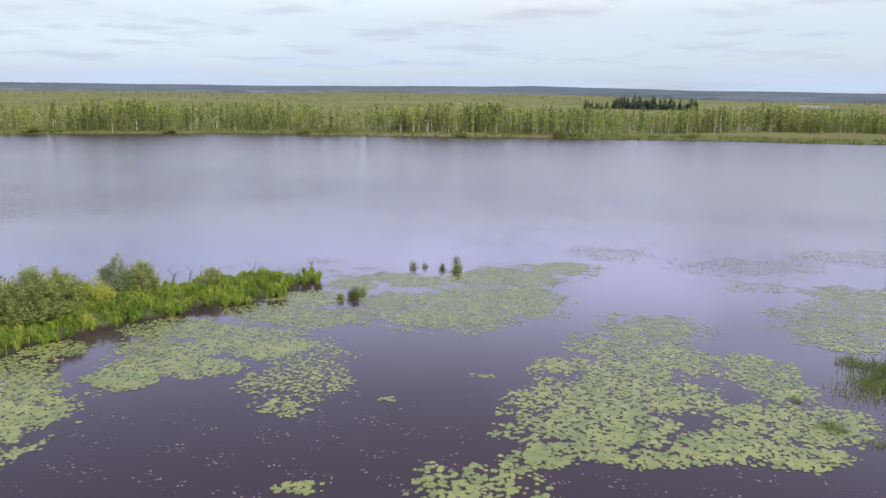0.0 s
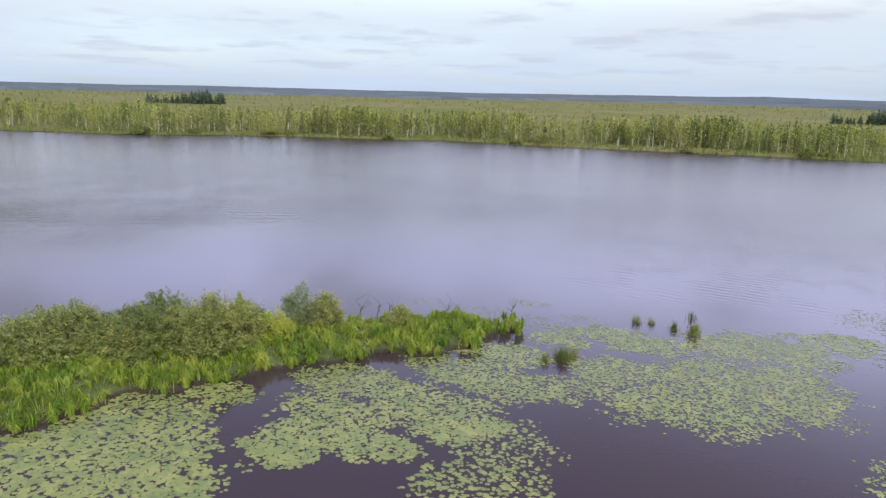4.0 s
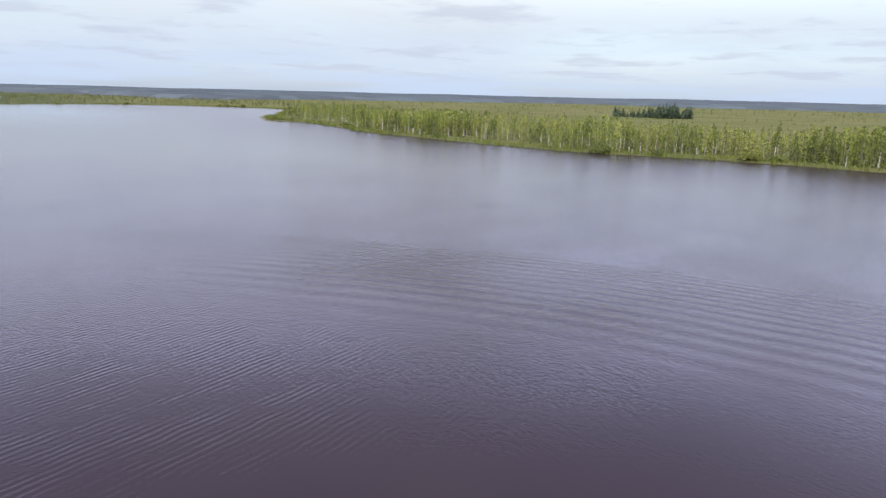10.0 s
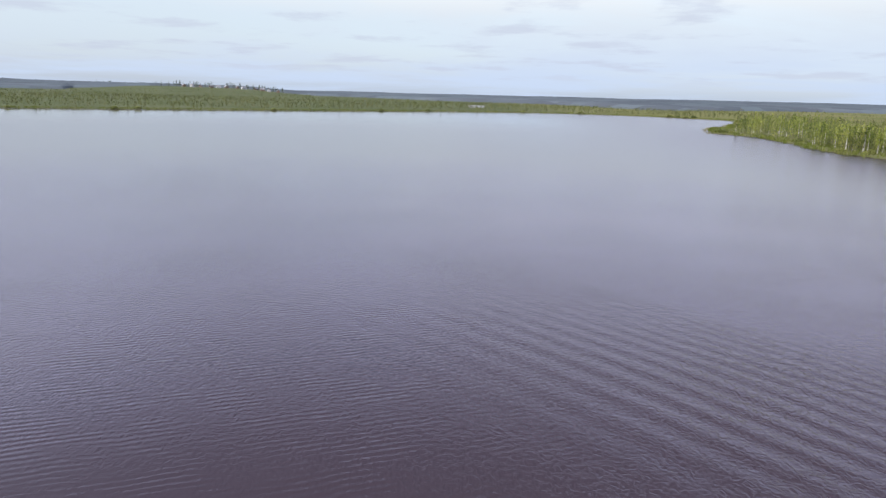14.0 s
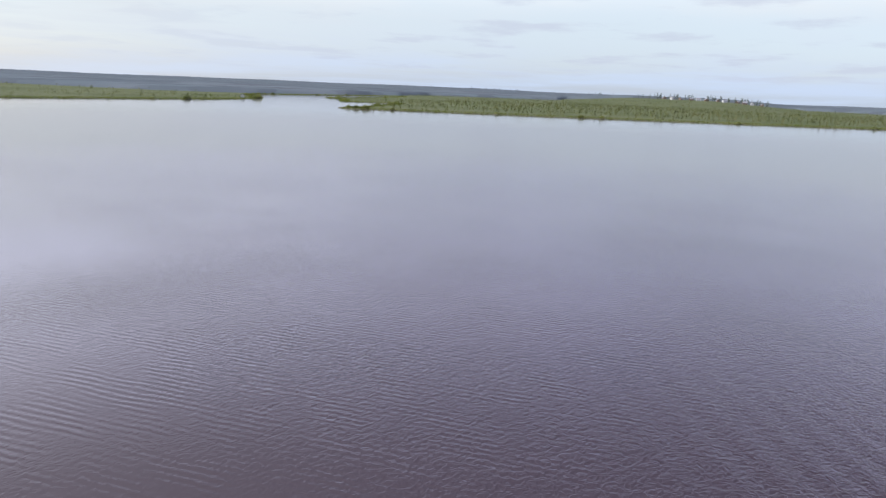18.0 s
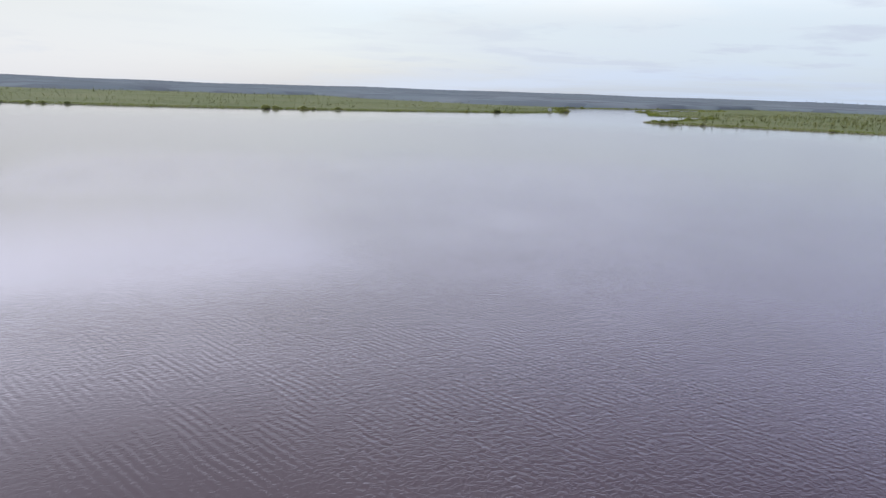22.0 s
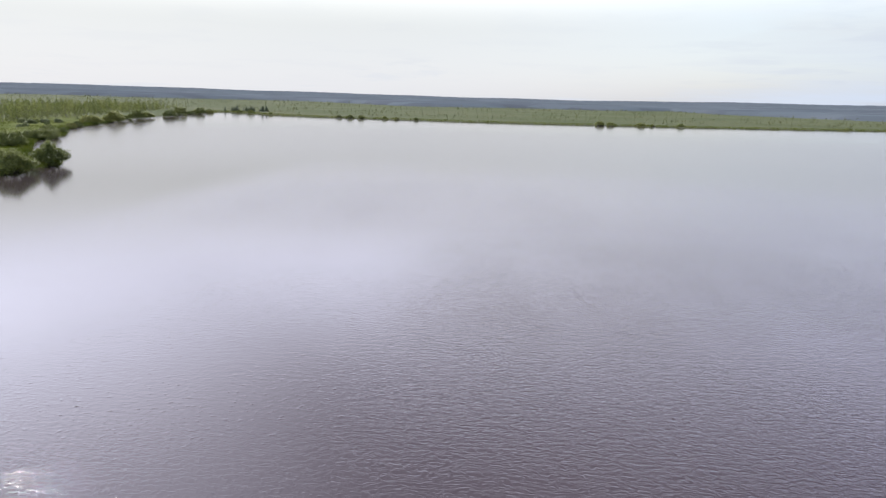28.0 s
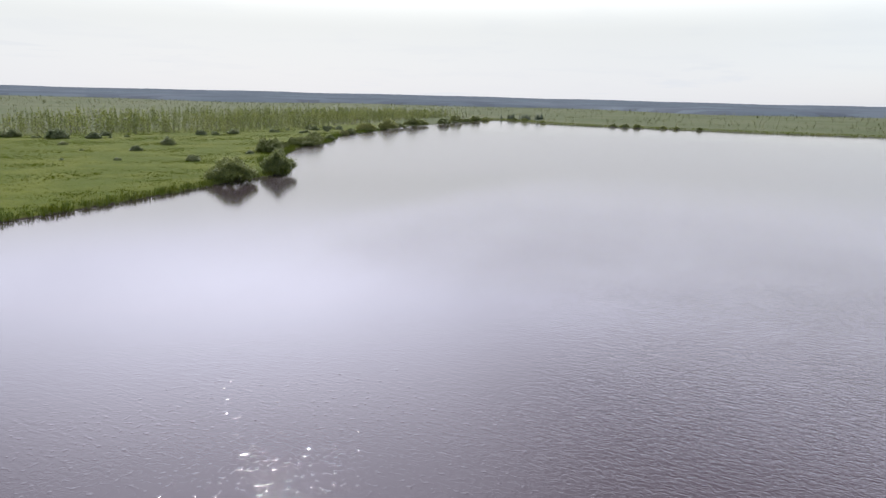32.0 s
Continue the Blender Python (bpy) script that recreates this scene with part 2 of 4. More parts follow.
    east = w.math("MULTIPLY", w.span(x, -10.0, -1.0), w.math("MULTIPLY", w.span(y, 41.0, 46.0), w.span(y, 68.0, 56.0)))
    east = w.math("MULTIPLY", east, w.span(w.noise(w.scaled(p, 1, 0.5, 1), 0.5, 3, 0.65), 0.40, 0.62))
    height = w.math("ADD", height, w.math("MULTIPLY", w.math("MULTIPLY", row, east), 0.004))
    # rings of a boat's wake, spreading from the east, shortest at the outer front
    dx, dy = w.math("ADD", x, 3.0), w.math("ADD", y, 15.0)
    rad = w.math("SQRT", w.math("ADD", w.math("MULTIPLY", dx, dx), w.math("MULTIPLY", dy, dy)))
    rad = w.math("ADD", rad, w.math("MULTIPLY", w.noise(p, 0.05, 2), 2.5))
    s0 = w.math("SUBTRACT", rad, 70.0)
    wave = w.math("SINE", w.math("MULTIPLY", w.math("ADD", w.math("MULTIPLY", s0, 0.36), w.math("MULTIPLY", w.math("MULTIPLY", s0, s0), 0.023)), 2 * math.pi))
    ring = w.math("MULTIPLY", w.span(rad, 69.0, 80.0), w.span(rad, 88.5, 86.5))
    ring = w.math("MULTIPLY", ring, w.math("MULTIPLY", w.span(y, 26.0, 48.0), w.span(w.noise(p, 0.08, 2), 0.33, 0.55, 0.5, 1.0)))
    height = w.math("ADD", height, w.math("MULTIPLY", w.math("MULTIPLY", w.math("MULTIPLY", wave, ring), w.math("MULTIPLY", w.span(x, -15.0, -45.0, 0.3, 1.0), w.span(x, -66.0, -44.0, 0.08, 1.0))), w.span(rad, 88.0, 73.0, 0.010, 0.024)))
    height = w.math("ADD", height, w.math("MULTIPLY", w.math("MULTIPLY", crest, w.math("MULTIPLY", ring, w.span(y, 62.0, 46.0))), 0.010))
    s = w.add("ShaderNodeBsdfPrincipled")
    w.put(s.inputs["Base Color"], w.mix(w.noise(p, 0.05, 3), (0.027, 0.017, 0.021), (0.038, 0.025, 0.028)))
    s.inputs["IOR"].default_value, s.inputs["Roughness"].default_value = 1.333, 0.02
    w.put(s.inputs["Roughness"], w.math("SUBTRACT", w.math("ADD", w.span(out, 15.0, 130.0, 0.045, 0.15), w.span(y, 60.0, 130.0, 0.0, 0.10)), w.span(out, 150.0, 320.0, 0.0, 0.06)))
    w.put(s.inputs["Normal"], bumped(w, height, 1.0, 1.0))
    finish(w, s.outputs[0])
    return m


RIPPLE, CHOP = 0.013, 0.016
WATER = water_material()


def ground_material():
    m, w = material("bog_meadow_turf")
    p = w.add("ShaderNodeNewGeometry").outputs["Position"]
    broad, mid, fine = w.noise(p, 0.012, 4), w.noise(p, 0.11, 4), w.noise(p, 1.7, 4, 0.65)
    sep = w.add("ShaderNodeSeparateXYZ")
    w.put(sep.inputs[0], p)
    # olive bog all round, lush grass on the east meadow
    bog = w.mix(w.span(broad, 0.38, 0.62), (0.118, 0.122, 0.040), (0.170, 0.150, 0.066))
    bog = w.mix(w.span(mid, 0.45, 0.7, 0.0, 0.7), bog, (0.100, 0.118, 0.032))
    bog = w.mix(w.span(sep.outputs[1], 60.0, 200.0), w.mix(w.span(broad, 0.38, 0.62), (0.070, 0.083, 0.036), (0.092, 0.100, 0.050)), bog)
    lush = w.mix(w.span(mid, 0.40, 0.65), (0.060, 0.078, 0.005), (0.088, 0.100, 0.010))
    east = w.math("MULTIPLY", w.span(sep.outputs[0], -40.0, -20.0), w.math("MULTIPLY", w.span(sep.outputs[1], 10.0, -10.0), w.span(sep.outputs[0], 110.0, 80.0)))
    east = w.math("MULTIPLY", east, w.span(sep.outputs[1], -270.0, -190.0))
    c = w.mix(east, bog, lush)
    c = w.mix(w.span(fine, 0.4, 0.7, 0.0, 0.45), c, (0.045, 0.062, 0.012))
    c = w.mix(w.span(sep.outputs[2], 0.02, 0.14), (0.035, 0.028, 0.02), c)      # wet black mud at the edge
    s = w.add("ShaderNodeBsdfPrincipled")
    w.put(s.inputs["Base Color"], c)
    s.inputs["Roughness"].default_value = 0.95
    s.inputs["Specular IOR Level"].default_value = 0.05
    w.put(s.inputs["Normal"], bumped(w, w.math("ADD", fine, w.noise(p, 0.5, 3)), 0.9, 0.25))
    finish(w, s.outputs[0])
    return m


GROUND = ground_material()
SEDGE = foliage("sedge_blades", (0.076, 0.136, 0.011), (0.200, 0.275, 0.028), (0.265, 0.300, 0.054), 0.4, 1.1, 0.55, 0.3, 1.6, 0.45)
MEADOW = foliage("meadow_grass", (0.046, 0.068, 0.003), (0.098, 0.124, 0.007), (0.125, 0.132, 0.012), 0.15, 0.25, 0.9, 0.0)
SHORE_GRASS = foliage("shore_sedge", (0.060, 0.088, 0.016), (0.115, 0.145, 0.028), (0.13, 0.142, 0.04), 0.3, 0.1, 0.9, 0.05)
WILLOW = foliage("willow_leaves", (0.046, 0.066, 0.012), (0.245, 0.275, 0.080), (0.27, 0.285, 0.07), 0.32, 3.0)
WILLOW_YELLOW = foliage("young_willow_leaves", (0.160, 0.210, 0.026), (0.300, 0.340, 0.045), (0.33, 0.34, 0.06), 0.35, 0.5)
WILLOW_GREY = foliage("grey_willow_leaves", (0.048, 0.068, 0.024), (0.225, 0.258, 0.108), (0.21, 0.245, 0.085), 0.3, 3.0)
BIRCH_LEAF = foliage("birch_leaves", (0.105, 0.140, 0.026), (0.240, 0.272, 0.060), (0.255, 0.26, 0.07), 0.4, 0.06, 0.7, 0.1, 0.55, 0.95)
SPRUCE = foliage("spruce_needles", (0.040, 0.064, 0.036), (0.085, 0.118, 0.068), (0.07, 0.095, 0.052), 0.1, 0.2)
MEADOW_TREE = foliage("meadow_tree_leaves", (0.105, 0.130, 0.034), (0.215, 0.240, 0.068), (0.23, 0.24, 0.08), 0.3, 0.06, 0.8, 0.05, 0.5, 0.7)
PINE = foliage("bog_pine_needles", (0.072, 0.092, 0.030), (0.130, 0.142, 0.050), (0.150, 0.142, 0.058), 0.2, 0.02, 0.9, 0.05, 0.3, 0.8)
# the blue-grey of the far canopy is distance haze put into its colours
FAR_WOOD = foliage("hazy_far_forest_canopy", (0.058, 0.074, 0.078), (0.090, 0.106, 0.116), (0.104, 0.116, 0.126), 0.0, 0.004, 1.0, 0.0, 0.02, 0.35)
REED = foliage("reed_blades", (0.070, 0.105, 0.020), (0.150, 0.190, 0.040), (0.17, 0.18, 0.06), 0.3, 1.8)
PAD = foliage("lily_pad", (0.116, 0.145, 0.038), (0.205, 0.224, 0.070), (0.186, 0.202, 0.058), 0.1, 0.7, 0.38, 0.42, 3.0, 0.35)
DRY_REED = foliage("dry_reeds", (0.16, 0.15, 0.10), (0.34, 0.31, 0.22), (0.22, 0.22, 0.10), 0.2, 0.05, 0.9, 0.05)
PAD_OLD = foliage("browned_pad", (0.10, 0.08, 0.07), (0.22, 0.18, 0.16), (0.17, 0.15, 0.11), 0.05, 0.4)
BARK_PALE = solid("pale_birch_bark", (0.16, 0.15, 0.11), (0.52, 0.50, 0.42), 0.8, 1.2)
BARK_DARK = solid("dark_wet_wood", (0.025, 0.02, 0.016), (0.07, 0.055, 0.045), 0.7, 5.0)
BARK_GREY = solid("weathered_grey_wood", (0.16, 0.15, 0.12), (0.34, 0.32, 0.28), 0.85, 6.0)
BARK_OLIVE = solid("mossy_bark", (0.05, 0.05, 0.03), (0.16, 0.15, 0.09), 0.85, 3.0)
PLASTER = solid("white_sheet_wall", (0.34, 0.34, 0.34), (0.52, 0.52, 0.50), 0.6, 0.4)
LOG_WALL = solid("brown_timber_wall", (0.10, 0.07, 0.05), (0.22, 0.16, 0.11), 0.8, 0.8)
ROOF = solid("grey_slate_roof", (0.16, 0.16, 0.17), (0.28, 0.27, 0.27), 0.7, 1.2)
GLASS = solid("dark_window_pane", (0.03, 0.035, 0.04), (0.05, 0.055, 0.06), 0.1, 1.0, 0.0)

# ---------------- plan of the lake ----------------
rng = np.random.default_rng(7)
# the shore, from the north-east round by west and south to the east bank
SHORE_NORTH = [(140, 136), (91, 143), (60, 149), (20, 151), (-20, 153), (-45, 155), (-70, 149), (-92, 143), (-116, 130), (-148, 125), (-190, 123), (-215, 128),
               (-250, 131), (-264, 126), (-285, 132), (-311, 142), (-318, 150), (-345, 162), (-394, 187), (-430, 197), (-470, 178), (-496, 140), (-503, 96)]
SHORE_WEST = [(-480, 46), (-440, 0), (-390, -60), (-350, -113), (-322, -152), (-292, -195), (-281, -220), (-310, -235), (-350, -262), (-425, -318), (-400, -345), (-465, -420), (-498, -474),
              (-560, -500), (-700, -575), (-790, -640), (-760, -665), (-660, -630), (-560, -592), (-475, -556), (-420, -480), (-384, -425), (-362, -394)]
SHORE_SOUTH = [(-300, -350), (-237, -326), (-165, -307), (-115, -301), (-57, -299), (-20, -305), (17, -312), (41, -323), (64, -345), (84, -364), (80, -330), (75, -290), (71, -248), (57, -190),
               (50, -165), (43, -147), (33, -130), (25, -107), (12, -86), (10, -80), (-2, -72), (-4, -63), (-5, -53), (-7, -43), (-9, -26), (-5, -15), (8, -9), (22, -2), (29, 12), (36, 34), (48, 60),
               (70, 88), (108, 114)]


def smooth_loop(points, step, wobble):
    """A closed curve through the points, with small bays and noses."""
    p = np.array(points, float)
    out = []
    for i in range(len(p)):
        a, b, c, d = p[i - 1], p[i], p[(i + 1) % len(p)], p[(i + 2) % len(p)]
        n = max(2, int(np.linalg.norm(c - b) / step))
        for k in range(n):
            t = k / n
            q = 0.5 * ((2 * b) + (c - a) * t + (2 * a - 5 * b + 4 * c - d) * t * t + (3 * b - a - 3 * c + d) * t ** 3)
            s = wobble * min(1.0, 0.25 + np.linalg.norm(q - np.array((-50, 10))) / 260)
            q = q + s * np.array((noise.noise((q[0] * 0.11, q[1] * 0.11, 1.3)) + 0.6 * noise.noise((q[0] * 0.4, q[1] * 0.4, 5.1)),
                                  noise.noise((q[0] * 0.11, q[1] * 0.11, 9.7)) + 0.6 * noise.noise((q[0] * 0.4, q[1] * 0.4, 3.3))))
            out.append(q)
    return np.array(out)


LAKE = smooth_loop(SHORE_NORTH + SHORE_WEST + SHORE_SOUTH, 5.0, 0.8)
# the low spit of sedge: x, y, half width
SPIT = np.array([(-7.6, 35.4, 0.9), (-9.8, 33.4, 1.8), (-12.2, 32.0, 2.1), (-14.6, 30.6, 2.5), (-17.4, 28.9, 3.0), (-20.6, 25.8, 3.6), (-23.0, 22.0, 3.9), (-26.0, 16.0, 4.2), (-30.0, 9.0, 3.5)])


def shore_grid():
    """Metres inside the land over a regular grid (negative over the lake), chunk by chunk of the shore."""
    gx, gy = np.arange(-1100, 420, 4.0), np.arange(-900, 420, 4.0)
    X, Y = np.meshgrid(gx, gy)
    best, inside = np.full(X.shape, 1e9, np.float32), np.zeros(X.shape, bool)
    for (ax, ay), (bx, by) in zip(LAKE, np.roll(LAKE, -1, 0)):
        dx, dy = bx - ax, by - ay
        t = np.clip(((gx - ax) * dx)[None] + ((gy - ay) * dy)[:, None], 0, dx * dx + dy * dy) / (dx * dx + dy * dy + 1e-9)
        np.minimum(best, (X - ax - t * dx) ** 2 + (Y - ay - t * dy) ** 2, out=best)
        rows = np.where((ay > gy) != (by > gy))[0]
        for j in rows:
            inside[j, gx < dx * (gy[j] - ay) / dy + ax] ^= True
    return gx, gy, np.sqrt(best) * np.where(inside, -1, 1)


GRID_X, GRID_Y, GRID_D = shore_grid()


def land(x, y):
    """Metres inside the land (negative over the lake), the spit included."""
    x, y = np.atleast_1d(np.asarray(x, float)), np.atleast_1d(np.asarray(y, float))
    u, v = np.clip((x + 1100) / 4, 0, len(GRID_X) - 1.001), np.clip((y + 900) / 4, 0, len(GRID_Y) - 1.001)
    i, j = u.astype(int), v.astype(int)
    p, q = u - i, v - j
    d = (GRID_D[j, i] * (1 - p) + GRID_D[j, i + 1] * p) * (1 - q) + (GRID_D[j + 1, i] * (1 - p) + GRID_D[j + 1, i + 1] * p) * q
    return np.maximum(d, spit(x, y))


def spit(x, y):
    d = np.full(np.shape(x), -1e9)
    ragged = 0.45 * np.sin(x * 1.9 + 1.3 * np.sin(y * 1.1)) + 0.3 * np.sin(y * 3.1 + x * 0.7)
    for (ax, ay, ar), (bx, by, br) in zip(SPIT[:-1], SPIT[1:]):
        dx, dy = bx - ax, by - ay
        t = np.clip(((x - ax) * dx + (y - ay) * dy) / (dx * dx + dy * dy), 0, 1)
        d = np.maximum(d, ar + (br - ar) * t - np.hypot(x - ax - t * dx, y - ay - t * dy))
    return d + ragged * 0.7


# ---------------- mesh helpers ----------------
def mesh_of(name, verts, faces, mat, smooth=False):
    me = bpy.data.meshes.new(name)
    me.from_pydata(np.asarray(verts, float).tolist(), [], faces if isinstance(faces, list) else faces.tolist())
    for m in (mat if isinstance(mat, (list, tuple)) else [mat]):
        me.materials.append(m)
    if smooth:
        me.shade_smooth()
    return me


def part(name, me, parent, label="", at=None):
    ob = new(name, me)
    ob.parent = parent
    if at is not None:
        ob.matrix_basis = at
    if label:
        tagged(ob, label)
    return ob


class Heap:
    """Gathers many small quads or strips into one mesh."""

    def __init__(self):
        self.v, self.f, self.n = [], [], 0

    def add(self, verts, faces):
        self.v.append(np.asarray(verts, float).reshape(-1, 3))
        self.f.append(np.asarray(faces, int) + self.n)
        self.n += len(self.v[-1])

    def mesh(self, name, mat, smooth=False):
        faces = [row for f in self.f for row in f.tolist()]
        return mesh_of(name, np.concatenate(self.v), faces, mat, smooth)


def quads(centres, sizes, r, flat=0.0, long=1.0):
    """Small leaf-shaped quads, turned at random (flat 1: level)."""
    n = len(centres)
    u = r.normal(size=(n, 3))
    u[:, 2] *= 1 - flat
    u /= np.linalg.norm(u, axis=1)[:, None] + 1e-9
    w = r.normal(size=(n, 3))
    w[:, 2] *= 1 - flat
    w -= u * (u * w).sum(1)[:, None]
    w /= np.linalg.norm(w, axis=1)[:, None] + 1e-9
    s = np.asarray(sizes).reshape(-1, 1) * np.ones((n, 1))
    a, b = u * s * long * 0.5, w * s * 0.32
    v = np.stack([centres - a, centres - b - a * 0.1, centres + a, centres + b - a * 0.1], 1).reshape(-1, 3)
    return v, np.arange(4 * n).reshape(-1, 4)


def blades(x, y, z, length, width, lean, r):
    """Bent grass blades: a quad and a tip each."""
    n = len(x)
    az, turn = r.uniform(0, 2 * np.pi, n), r.uniform(0, 2 * np.pi, n)
    lean = np.abs(r.normal(0, lean, n)) + 0.05
    d = np.stack([np.cos(az), np.sin(az), np.zeros(n)], 1)
    e = np.stack([np.cos(turn), np.sin(turn), np.zeros(n)], 1) * (np.ones(n) * width)[:, None] * 0.5
    base = np.stack([x, y, z], 1)
    up = np.array((0, 0, 1.0))
    L = np.asarray(length).reshape(-1, 1) * np.ones((n, 1))
    mid = base + up * L * 0.55 + d * L * (lean * 0.35)[:, None]
    tip = base + up * L * (1 - 0.4 * np.minimum(lean, 1))[:, None] + d * L * (lean * 1.0)[:, None]
    v = np.stack([base - e, base + e, mid + e * 0.8, mid - e * 0.8, tip], 1).reshape(-1, 3)
    i = np.arange(n) * 5
    return v, np.stack([i, i + 1, i + 2, i + 3], 1), np.stack([i + 3, i + 2, i + 4], 1)


def rod(points, radii, sides=5):
    """A tapered bent rod through the points."""
    p = np.asarray(points, float)
    v, f = [], []
    for k, (c, r) in enumerate(zip(p, radii)):
        t = p[min(k + 1, len(p) - 1)] - p[max(k - 1, 0)]
        t = t / (np.linalg.norm(t) + 1e-9)
        s = np.cross(t, (0.3, 0.9, 0.1))
        s /= np.linalg.norm(s) + 1e-9
        q = np.cross(t, s)
        for j in range(sides):
            a = 2 * np.pi * j / sides
            v.append(c + (s * np.cos(a) + q * np.sin(a)) * r)
    for k in range(len(p) - 1):
        for j in range(sides):
            a, b = k * sides + j, k * sides + (j + 1) % sides
            f.append((a, b, b + sides, a + sides))
    return np.array(v), np.array(f)


# ---------------- ground and water ----------------
def axis(dense, fine, coarse_step, fine_step):
    a = set(np.arange(dense[0], dense[1], coarse_step)) | set(np.arange(fine[0], fine[1], fine_step))
    a = {v for v in a if not (fine[0] < v < fine[1]) or abs((v - fine[0]) / fine_step % 1) < 1e-6 or abs((v - fine[0]) / fine_step % 1) > 1 - 1e-6}
    lo, hi, step = dense[0], dense[1], coarse_step
    while hi < 4700:
        step *= 1.22
        lo, hi = lo - step, hi + step
        a |= {lo, hi}
    return np.array(sorted(a))


def rise(x, y):
    """The land swells slowly towards the wooded ridges."""
    r = np.hypot(x + 40, y)
    far = np.clip((r - 700) / 3400, 0, 1)
    az = np.degrees(np.arctan2(-(x + 40), y))
    village = 11.0 * np.exp(-((az - 109.0) / 6.5) ** 4) * np.clip((r - 900) / 620, 0, 1) ** 1.5 * np.clip((2400 - r) / 600, 0, 1)
    return far ** 1.6 * ridge(az) + village


RIDGE_AZ = [-180, -158, -140, -121, -90, -60, -32, -20, -8, 5, 17, 32, 45, 59, 78, 95, 103, 112, 126, 144, 161, 172, 180]
RIDGE_UP = [0.26, 0.40, 0.44, 0.40, 0.30, 0.20, 0.14, 0.22, 0.42, 0.28, 0.21, 0.24, 0.16, 0.15, 0.10, 0.07, 0.05, 0.24, 0.38, 0.40, 0.36, 0.24, 0.26]


def ridge(az):
    """Height of the wooded skyline over the plain by heading in degrees."""
    az = np.mod(np.asarray(az) + 180, 360) - 180
    a = np.radians(az)
    return 10 + 4300 * np.tan(np.radians(np.interp(az, RIDGE_AZ, RIDGE_UP))) + 0.8 * np.sin(a * 23) + 0.9 * np.sin(a * 41 + 1) - 11


def make_ground():
    xs, ys = axis((-820, 170), (-36, 2), 4.0, 0.6), axis((-690, 240), (2, 40), 4.0, 0.6)
    X, Y = np.meshgrid(xs, ys)
    x, y = X.ravel(), Y.ravel()
    d = land(x, y)
    bank = np.where(d > 0, 0.35 * (1 - np.exp(-d * 0.9)), np.maximum(d * 0.3, -1.4))
    hum = 0.10 * np.sin(x * 0.31 + np.sin(y * 0.23)) * np.sin(y * 0.27 + 1.7 * np.sin(x * 0.11)) + 0.05 * np.sin(x * 1.1 + y * 0.6) * np.sin(y * 0.9)
    z = bank + np.clip(d / 6, 0, 1) * (hum + 0.12) + rise(x, y)
    n, m = len(xs), len(ys)
    i = (np.arange(m - 1)[:, None] * n + np.arange(n - 1)[None]).ravel()
    ob = new("ground", mesh_of("ground", np.stack([x, y, z], 1), np.stack([i, i + 1, i + n + 1, i + n], 1), GROUND, True))
    tagged(ob, "low green bog meadow and muddy banks round the lake", "ground", kind="structure")


def make_water():
    xs, ys = np.array([-1000, -300, 0, 300.0]), np.array([-800, -200, 100, 400.0])
    X, Y = np.meshgrid(xs, ys)
    i = (np.arange(3)[:, None] * 4 + np.arange(3)[None]).ravel()
    v = np.stack([X.ravel(), Y.ravel(), 0 * X.ravel()], 1)
    ob = new("water", mesh_of("water", v, np.stack([i, i + 1, i + 5, i + 4], 1), WATER))
    tagged(ob, "rippled peat-brown lake water reflecting the sky", "water", kind="structure")


make_ground()
make_water()


def level(x, y):
    """Height of the ground for things that stand on it."""
    d = land(x, y)
    return np.where(d > 0, 0.35 * (1 - np.exp(-d * 0.9)), np.maximum(d * 0.3, -1.4)) + rise(np.asarray(x, float), np.asarray(y, float))


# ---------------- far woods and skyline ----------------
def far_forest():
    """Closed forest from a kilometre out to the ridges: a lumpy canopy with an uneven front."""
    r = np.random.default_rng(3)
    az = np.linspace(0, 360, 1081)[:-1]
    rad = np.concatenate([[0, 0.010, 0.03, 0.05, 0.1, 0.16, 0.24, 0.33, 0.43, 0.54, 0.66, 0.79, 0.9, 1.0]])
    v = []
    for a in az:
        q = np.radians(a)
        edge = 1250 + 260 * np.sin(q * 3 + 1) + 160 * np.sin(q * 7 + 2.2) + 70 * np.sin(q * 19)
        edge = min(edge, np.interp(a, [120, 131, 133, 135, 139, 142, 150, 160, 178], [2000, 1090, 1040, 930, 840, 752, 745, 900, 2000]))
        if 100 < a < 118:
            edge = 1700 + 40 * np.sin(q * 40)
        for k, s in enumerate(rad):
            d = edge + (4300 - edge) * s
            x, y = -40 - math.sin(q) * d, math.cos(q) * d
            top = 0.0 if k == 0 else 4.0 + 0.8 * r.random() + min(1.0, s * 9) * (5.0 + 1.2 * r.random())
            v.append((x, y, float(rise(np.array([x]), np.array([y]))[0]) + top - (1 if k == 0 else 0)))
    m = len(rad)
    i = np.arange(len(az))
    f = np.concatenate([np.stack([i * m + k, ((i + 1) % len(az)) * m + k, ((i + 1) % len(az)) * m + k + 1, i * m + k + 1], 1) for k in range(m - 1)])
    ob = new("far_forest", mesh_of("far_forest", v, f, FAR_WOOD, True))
    tagged(ob, "distant dark forest covering the low ridges, haze put into its blue-grey colour", "forest", kind="stuff")


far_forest()


